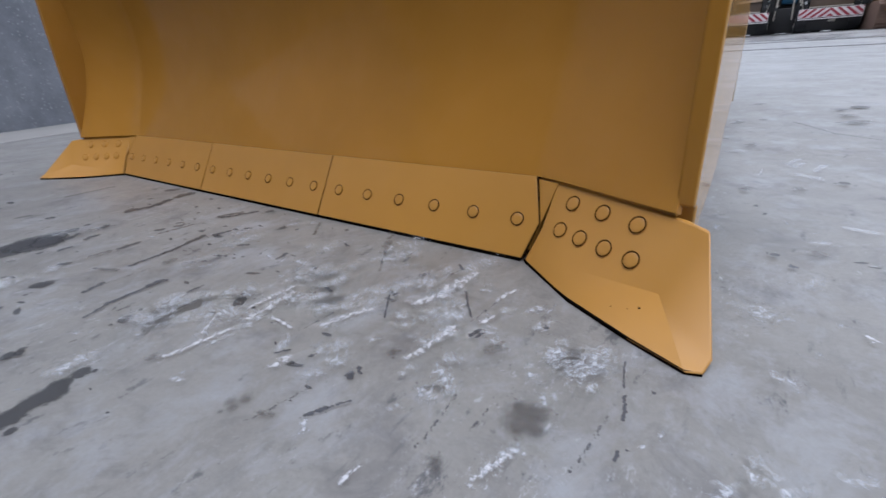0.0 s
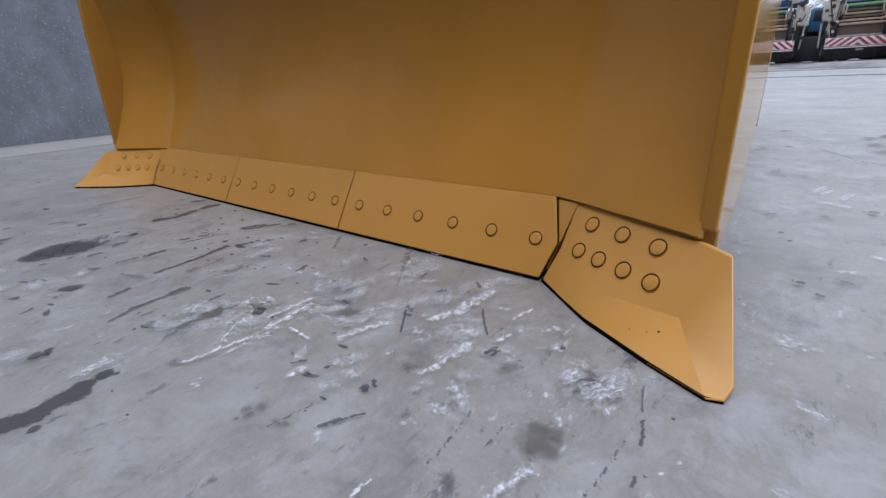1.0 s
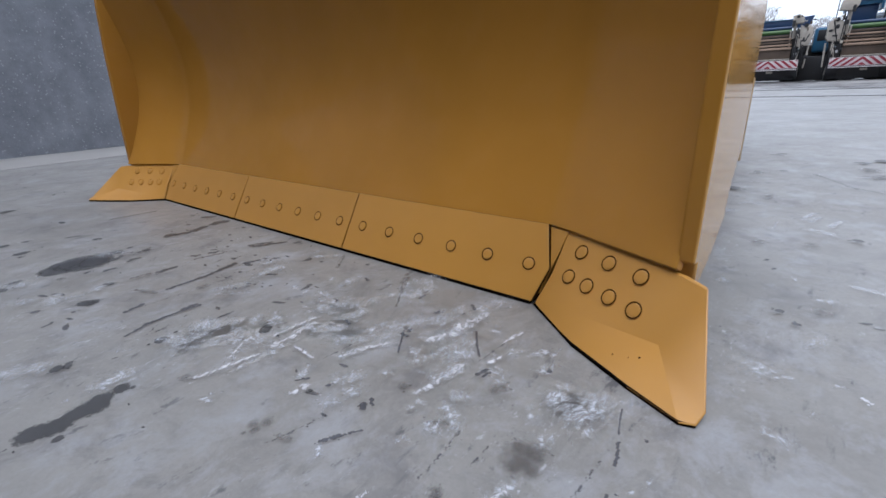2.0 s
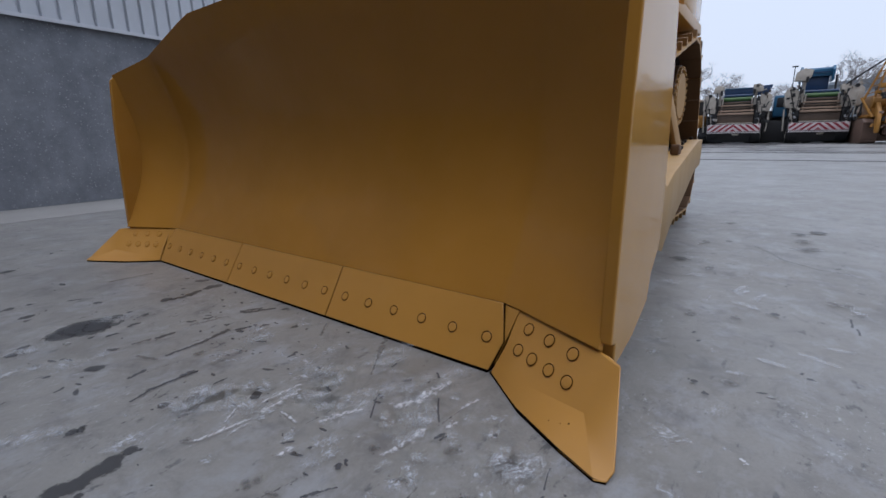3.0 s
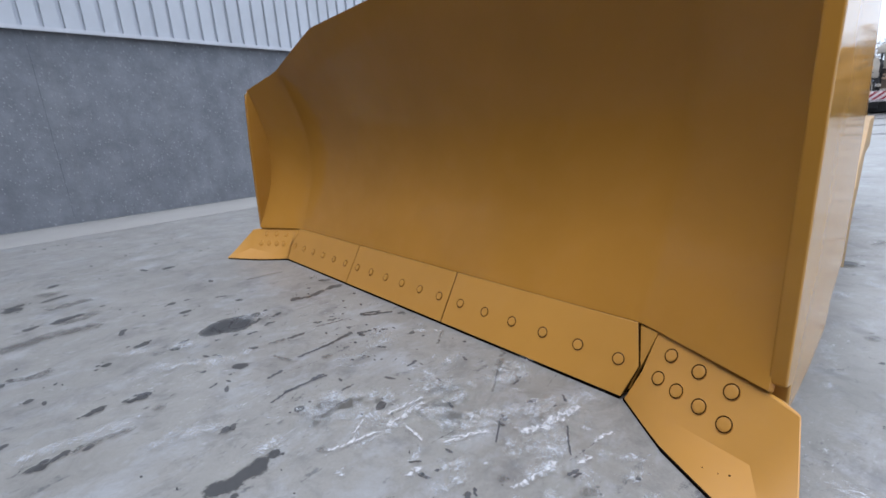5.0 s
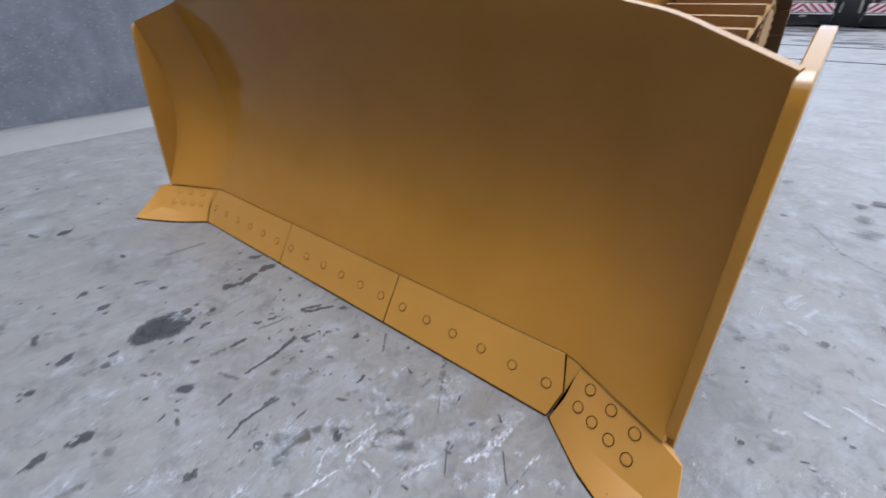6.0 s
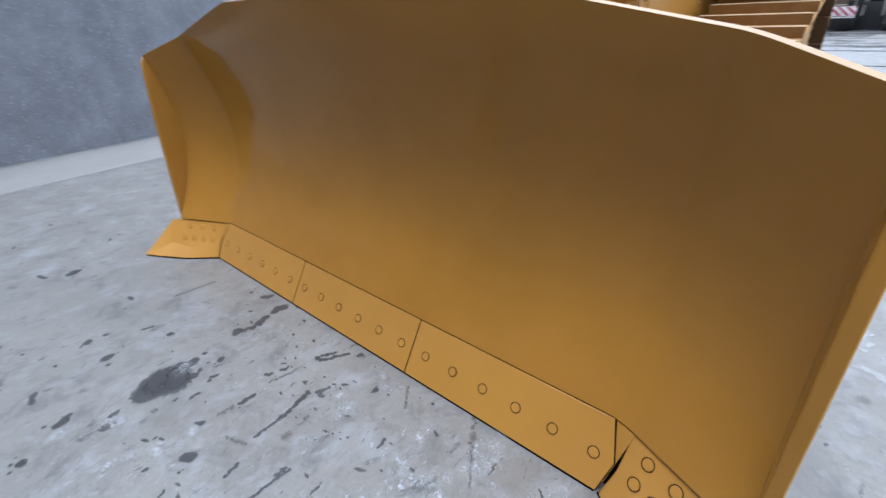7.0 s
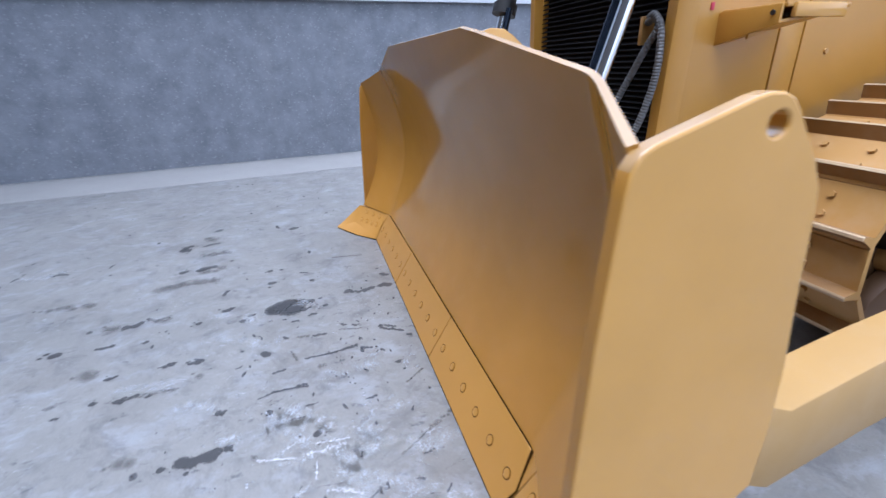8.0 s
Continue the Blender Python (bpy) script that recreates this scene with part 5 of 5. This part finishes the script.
def wheel(parent, x, y, r, w, drop=0.0):
    z = r - drop
    t = part("wheel", rod((x - w / 2, y, z), (x + w / 2, y, z), r, sides=28), TYRE, parent, "black rubber tyre")
    part("rim", rod((x - w / 2 - 0.01, y, z), (x + w / 2 + 0.01, y, z), r * 0.5, sides=20), BEIGE, t)


LIFT = 0.24


def road_machine(x, y, width, raised, lean):
    m = thing("road_machine", (x, y, rise(y)), label="beige and blue road machine with a slatted ramp and striped board", category="machine", group="parked road machines")
    m.matrix_basis = pose(x, y, rise(y) + LIFT, 0, 0, lean)
    half, rng = width / 2, random.Random(3 if raised else 4)
    part("chassis", box((0, 3.3, 0.62), (width * 1.1, 5.4, 0.8), 0.03), BLACK, m)
    # Black fill for the shade beneath the machine.
    part("underbody_shade", box((0, 1.6, 0.16), (width * 0.9, 2.4, 0.66), 0.03), BLACK, m)
    part("hopper", box((0, 2.9, 1.5), (width * 1.06, 3.4, 1.5), 0.05), BLACK, m)
    ramp = half * 1.36
    for sx in (-1, 1):
        wheel(m, sx * half * 0.84, 0.75, 0.48, 0.46, LIFT)
        wheel(m, sx * half * 0.62, 1.7, 0.48, 0.42, LIFT)
        wheel(m, sx * half * 0.84, 4.8, 0.48, 0.42, LIFT)
        up = 0.12 if raised else 0.0
        # frame, struts and lamps beside the ramp
        part("side_post", box((sx * half * 1.16, 0.30, 1.02), (0.07, 0.10, 1.1), 0.02, pose(0, 0, 0, 0, 3 * sx, 0)), BEIGE, m)
        part("side_strut", rod((sx * half * 1.00, 0.2, 0.80), (sx * half * 1.13, 0.3, 1.55), 0.035), BLACK, m)
        part("strut_rod", rod((sx * half * 0.88, 0.2, 0.80), (sx * half * 0.98, 0.3, 1.5), 0.028), BEIGE, m)
        part("lamp_housing", box((sx * half * 0.86, 0.36, 1.12), (0.34, 0.2, 0.72), 0.03), BLACK, m)
        part("rear_lamp", rod((sx * half * 0.84, 0.20, 1.08), (sx * half * 0.84, 0.30, 1.08), 0.07, sides=16), LAMPGLASS, m)
        part("indicator", box((sx * half * 0.92, 0.24, 1.30), (0.10, 0.05, 0.07), 0.01), FARWALL, m)
        # beige gear box with its arm and head
        body = part("side_box", prism([(-0.30, 1.40), (0.22, 1.44), (0.30, 1.62), (0.30, 2.20), (0.16, 2.38), (-0.20, 2.32), (-0.32, 2.05)], 0.05, 0.55, "y", 0.03), BEIGE, m)
        body.matrix_basis = Matrix.Translation((sx * half * 1.02, 0, up)) @ Matrix.Diagonal((sx, 1, 1, 1))
        part("box_recess", box((sx * half * 1.00, 0.035, 1.66 + up), (0.20, 0.03, 0.07), 0.01), BLACK, m)
        # Black block stands in for the shaded gap beside the box.
        part("box_shadow_gap", box((sx * half * 0.78, 0.22, 1.95 + up), (0.10, 0.3, 0.62), 0.02), BLACK, m)
        part("side_arm", rod((sx * half * 1.24, 0.2, 2.22 + up), (sx * half * 0.98, 0.3, 2.42 + up), 0.05), BEIGE, m)
        part("arm_joint", rod((sx * half * 1.02, 0.0, 2.36 + up), (sx * half * 1.02, 0.4, 2.36 + up), 0.09, sides=14), BLACK, m)
        high = 0.42 if raised and sx < 0 else (-0.30 if raised else 0.0)
        part("head_post", box((sx * half * 0.66, 0.45, 2.22 + high / 2), (0.13, 0.16, 0.8 + abs(high)), 0.02), BEIGE, m)
        head = part("side_head", prism([(-0.26, 2.50), (0.10, 2.46), (0.20, 2.60), (0.24, 2.84), (-0.02, 2.90), (-0.22, 2.78)], 0.1, 0.55, "y", 0.03), BEIGE, m)
        big = 1.45 if raised and sx < 0 else 1.0
        head.matrix_basis = Matrix.Translation((sx * half * 0.72, 0, high + 2.6 * (1 - big))) @ Matrix.Diagonal((-sx * big, 1, big, 1))
        part("head_cylinder", rod((sx * half * 0.60, 0.1, 2.35 + high), (sx * half * 0.60, 0.1, 2.62 + high), 0.06, sides=12), BLACK, m)
        part("ramp_side", box((sx * half * 0.66, 0.52, 1.52), (0.06, 0.12, 1.3), 0.01, pose(0, 0, 0, 0, -4 * sx, 0)), BEIGE, m)
        for k in range(3):
            part("cable", rod((sx * half * rng.uniform(0.8, 1.1), 0.1, 0.85), (sx * half * rng.uniform(0.8, 1.1), 0.1, rng.uniform(1.3, 2.1)), 0.018), BLACK, m)
    striped_board(m, width, 0.60)
    part("board_edge", box((0, -0.05, 0.35), (width, 0.08, 0.045), 0.01), WHITE, m)
    part("tow_hook", rod((0, 0.0, 0.24), (0.25, 0.1, 0.24), 0.05), BEIGE, m)
    part("ramp_plate", box((0, 0.34, 1.09), (ramp, 0.06, 0.44), 0.01), RUST, m, "dark brown steel ramp plate")
    part("ramp_bar", box((0, 0.28, 1.37), (ramp, 0.12, 0.11), 0.02), SLATPALE, m)
    part("ramp_sill", box((0, 0.26, 0.86), (ramp, 0.10, 0.05), 0.02), BEIGE, m)
    part("ramp_back", box((0, 0.80, 1.76), (ramp * 0.94, 0.06, 0.80), 0.01), BLACK, m)
    for k in range(4):
        part("ramp_slat", box((0, 0.36 + k * 0.07, 1.53 + k * 0.145), (ramp * (0.98 - 0.035 * k), 0.14, 0.085), 0.015), RUST if k % 2 else SLATPALE, m)
    part("green_roller", rod((-half * 0.56, 0.85, 2.16), (half * 0.56, 0.85, 2.16), 0.12, sides=20), GREEN, m, "green painted roller")
    part("grey_roller", rod((-half * 0.56, 0.95, 2.36), (half * 0.56, 0.95, 2.36), 0.08, sides=20), BLUEDARK, m, "dark blue roller")
    if raised:
        part("hopper_back", box((-0.22, 2.0, 2.86), (1.12, 0.10, 0.75), 0.02), BLUEDARK, m)
        part("hopper_lip", prism([(1.75, 3.18), (1.70, 3.52), (1.80, 3.60), (2.3, 3.56), (2.3, 3.2)], -0.86, 0.42, "x", 0.03), BLUE, m, "blue hopper rim")
        part("hopper_fold", box((-0.22, 1.68, 3.36), (1.12, 0.05, 0.05), 0.01), BLUEDARK, m)
        for sx in (-1, 1):
            part("hopper_side", prism([(1.6, 2.95), (1.5, 3.45), (1.75, 3.68), (2.3, 3.6), (2.4, 2.9)], -0.22 + sx * 0.66 - 0.05, -0.22 + sx * 0.66 + 0.05, "x"), BLUE, m)
        part("hopper_ram", rod((0.62, 1.8, 2.3), (0.62, 1.8, 3.2), 0.05), BLACK, m)
        part("mast", rod((-1.15, 2.4, 2.3), (-1.15, 2.4, 3.80), 0.022), BLACK, m)
        part("mast_lamp", box((-1.15, 2.4, 3.82), (0.28, 0.08, 0.06), 0.01), BLACK, m)
    else:
        part("hopper_wall", box((0.05, 1.5, 2.60), (half * 1.25, 0.12, 0.34), 0.02), BLUEDARK, m)
        part("hopper_rim", box((0.05, 1.44, 2.79), (half * 1.28, 0.10, 0.05), 0.01), BLUE, m)
        part("hopper_wing", prism([(0.66, 2.40), (0.74, 2.86), (1.52, 2.92), (1.34, 2.36)], 1.6, 1.7, "y", 0.01), BLUEDARK, m)
    for k in range(34):
        sx = rng.choice((-1, 1))
        part("hydraulic_block", box((sx * half * rng.uniform(0.70, 1.26), rng.uniform(-0.02, 0.30), rng.uniform(0.8, 2.85)), (rng.uniform(0.04, 0.15), 0.12, rng.uniform(0.04, 0.20)), 0.015), rng.choice((BEIGE, BEIGE, BLACK, BLACK, BLACK, RUST)), m)
    for sx in (-1, 1):
        for k in range(4):
            x0, x1 = (sx * half * rng.uniform(0.76, 1.20) for _ in range(2))
            z0 = rng.uniform(0.85, 1.6)
            part("hydraulic_pipe", rod((x0, -0.02, z0), (x1, 0.05, z0 + rng.uniform(0.4, 1.1)), 0.022, sides=8), rng.choice((BLACK, BEIGE, BLACK)), m)
    return m


road_machine(-0.38, 29.0, 2.5, False, 1)
road_machine(3.28, 29.0, 2.42, True, 4)


def blue_truck(x, y):
    m = thing("blue_truck", (x, y, rise(y)), label="dark blue truck cab parked behind the machines", category="truck")
    part("body", box((0, 0.6, 1.15), (2.2, 4.0, 1.2), 0.12), BLACK, m)
    cab = part("cab", box((0.1, -1.0, 1.95), (1.7, 1.6, 1.15), 0.12), BLUE, m, "blue truck cab")
    part("windscreen", box((0.1, -1.80, 2.15), (1.4, 0.04, 0.5), 0.02), BLACK, cab, "dark glass")
    part("lamp_panel", box((0.12, -1.84, 1.65), (0.34, 0.06, 0.26), 0.02), FARWALL, m)
    part("bumper", box((0, -1.9, 0.62), (2.5, 0.5, 1.15), 0.05), BLACK, m)
    for sx in (-1, 1):
        wheel(m, sx * 0.95, -1.2, 0.5, 0.35)
        wheel(m, sx * 0.95, 1.3, 0.5, 0.35)


blue_truck(2.0, 32.0)


def crawler_machine(x, y, lean):
    """A pipelayer or loader on tracks with an upright arm."""
    m = thing("crawler_loader", label="yellow crawler machine with a raised arm and brown tracks", category="machine", group="parked crawler machines")
    m.matrix_basis = pose(x, y, rise(y) - 0.065, 0, 0, lean) @ Matrix.Diagonal((1, 1, 1.08, 1))
    for sx in (-1, 1):
        t = part("track", prism([(-1.9, 0.35), (-1.75, 0.06), (1.75, 0.06), (1.9, 0.35), (1.85, 0.95), (1.5, 1.1), (-1.5, 1.1), (-1.85, 0.95)], sx * 1.0 - 0.28, sx * 1.0 + 0.28, "x", 0.02), TRACKIRON, m, "brown steel crawler track")
        for k in range(16):
            z = 0.16 + (k % 8) * 0.125
            part("grouser", box((sx * 1.0, -1.9 if k < 8 else 1.9, z), (0.56, 0.07, 0.03), 0.004), TRACKIRON, t)
    part("body", box((0.25, 0.3, 1.50), (1.9, 3.2, 1.3), 0.08), MACHINE, m)
    part("belly", box((0, 0.0, 0.55), (1.6, 3.0, 0.8), 0.05), TRACKIRON, m)
    part("upper_hood", box((0.75, 0.4, 2.55), (1.5, 2.6, 0.95), 0.12), MACHINE, m)
    part("hood_vent", box((0.75, -0.92, 2.6), (0.9, 0.05, 0.5), 0.02), BLACK, m)
    rng = random.Random(17)
    for k in range(46):
        part("fitting", box((rng.uniform(-1.2, 1.3), -1.85 + rng.uniform(-0.5, 0.2), rng.uniform(0.4, 2.5)), (rng.uniform(0.06, 0.28), 0.25, rng.uniform(0.05, 0.22)), 0.02), rng.choice((MACHINE, MACHINE, BLACK, BLACK, TRACKIRON, RUST)), m)
    for k in range(9):
        x0, z0 = rng.uniform(-1.2, 1.0), rng.uniform(0.5, 1.6)
        part("linkage", rod((x0, -2.3, z0), (x0 + rng.uniform(-0.5, 0.5), -2.1, z0 + rng.uniform(0.4, 1.0)), 0.05, sides=10), rng.choice((MACHINE, MACHINE, TRACKIRON)), m)
    part("engine_hood", box((0.1, -1.0, 1.9), (1.2, 1.2, 0.55), 0.08), MACHINE, m)
    part("rear_bracket", prism([(-2.35, 0.5), (-2.42, 0.9), (-2.2, 1.45), (-1.8, 1.75), (-1.6, 1.6), (-1.9, 1.25), (-2.12, 0.9), (-2.16, 0.5)], -0.95, -0.7999999999999999, "x", 0.02), MACHINE, m)
    part("rear_bracket", prism([(-2.35, 0.5), (-2.42, 0.9), (-2.2, 1.45), (-1.8, 1.75), (-1.6, 1.6), (-1.9, 1.25), (-2.12, 0.9), (-2.16, 0.5)], -0.1, 0.04999999999999999, "x", 0.02), MACHINE, m)
    part("arm", rod((-1.0, -1.9, 0.7), (-0.15, -1.5, 2.2), 0.09), MACHINE, m)
    for dx in (-0.11, 0.11):
        part("mast_leg", rod((-1.12 + dx * 1.6, -1.2, 1.9), (-0.66 + dx * 0.5, -1.2, 3.6), 0.045, 0.035, 10), MACHINE, m)
    for k in range(5):
        part("mast_rung", rod((-1.26 + k * 0.10, -1.2, 2.1 + k * 0.30), (-0.80 + k * 0.05, -1.2, 2.25 + k * 0.28), 0.022, sides=8), MACHINE, m)
    part("mast_head", box((-0.62, -1.2, 3.64), (0.24, 0.30, 0.20), 0.05), MACHINE, m)
    part("stay", rod((-2.0, -1.0, 2.6), (-0.6, -1.2, 3.66), 0.035), BLACK, m)
    part("track_guard", box((-0.75, 0.0, 1.2), (0.75, 3.2, 0.12), 0.03), MACHINE, m)
    part("arm_base", prism([(-2.2, 0.9), (-1.9, 1.9), (-1.3, 2.4), (-0.8, 2.3), (-0.9, 1.4), (-1.6, 0.8)], -0.62, -0.35, "x", 0.03), MACHINE, m)
    part("arm_drum", rod((-1.05, -1.5, 1.75), (0.1, -1.5, 1.75), 0.22, sides=20), MACHINE, m)
    part("rear_block", box((0.0, -1.7, 0.75), (1.1, 0.5, 0.7), 0.06), TRACKIRON, m)
    part("hydraulic_ram", rod((-0.5, -1.9, 0.9), (0.35, -1.7, 2.05), 0.07), MACHINE, m)
    part("ram_rod", rod((0.35, -1.7, 2.05), (0.6, -1.65, 2.4), 0.04), BEIGE, m)
    part("counterweight", box((0.9, 0.2, 2.0), (0.7, 1.6, 0.7), 0.06), MACHINE, m)
    return m


crawler_machine(5.9, 29.5, 6)
crawler_machine(9.2, 29.3, -3)


def small_loader(x, y):
    m = thing("small_loader", (x, y, rise(y)), label="small yellow loader parked beside the road machines", category="machine")
    part("body", box((0, 0, 1.25), (1.7, 3.0, 0.7), 0.1), MACHINE, m)
    part("cab", box((0, 0.4, 2.0), (1.3, 1.3, 0.9), 0.12), BLACK, m)
    part("roof", box((0, 0.4, 2.5), (1.45, 1.5, 0.12), 0.04), BEIGE, m)
    for sx in (-1, 1):
        wheel(m, sx * 0.8, -0.9, 0.5, 0.4)
        wheel(m, sx * 0.8, 1.0, 0.5, 0.4)


small_loader(-2.75, 31.0)


# ---- far side: low building, bare trees ----
def far_building():
    b = thing("far_building", (27, 62, rise(62)), label="long low grey clad industrial building in the distance", category="building")
    part("wall", box((0, 0, 2.4), (44, 14, 4.8), 0.05), FARWALL, b)
    part("roof", prism([(-22.4, 4.8), (-22.4, 5.0), (0, 6.0), (22.4, 5.0), (22.4, 4.8)], -7.2, 7.2, "y"), FARWALL, b)
    for k in range(9):
        part("window", box((-19 + k * 4.6, -7.02, 2.6), (2.6, 0.06, 1.0), 0.02), BLACK, b)


far_building()


def bare_tree(x, y, height, seed):
    rng = random.Random(seed)
    t = thing("tree", (x, y, rise(y) - 0.05), label="bare leafless winter tree with fine twigs", category="tree", group="bare trees")
    trunk, crown = ([], []), ([], [])

    def limb(mesh, p, q, r, r2, sides):
        verts, faces = mesh
        turn = (q - p).to_track_quat("Z", "Y")
        base = len(verts)
        for c, rr in ((p, r), (q, r2)):
            for k in range(sides):
                a = k * math.tau / sides
                verts.append(c + turn @ Vector((rr * math.cos(a), rr * math.sin(a), 0)))
        for k in range(sides):
            j = (k + 1) % sides
            faces.append((base + k, base + j, base + sides + j, base + sides + k))

    def grow(mesh, p, d, length, r, level):
        q = p + d * length
        limb(mesh, p, q, r, r * 0.68, 7 if level < 2 else 3)
        if level >= 7:
            return
        for k in range(3):
            turn = Vector((rng.gauss(0, 1), rng.gauss(0, 1), rng.gauss(0.25, 0.6))).normalized()
            nd = (d * (0.75 if level else 0.9) + turn * (0.55 + 0.12 * level)).normalized()
            nd = (nd + Vector((0, 0, 0.18))).normalized()
            start = p.lerp(q, rng.uniform(0.55, 1.0)) if k else q
            grow(crown, start, nd, length * rng.uniform(0.58, 0.80), max(0.0065, r * 0.55), level + 1)
    grow(trunk, Vector((0, 0, 0)), Vector((rng.gauss(0, 0.04), rng.gauss(0, 0.04), 1)).normalized(), height * 0.27, height * 0.022, 0)
    for name, (verts, faces) in (("trunk", trunk), ("crown", crown)):
        me = bpy.data.meshes.new(name)
        me.from_pydata(verts, [], faces)
        me.materials.append(BARK)
        new(name, me).parent = t


tree_rng = random.Random(11)
for k, (x, h) in enumerate(((-6.5, 10.5), (-3.0, 9.5), (0.6, 8.5), (5.5, 10.0), (9.0, 11.0), (12.5, 9.5), (16.5, 10.5), (21, 10), (26, 9.5))):
    bare_tree(x, 52 + tree_rng.uniform(-3, 6), h * 0.88, 20 + k)
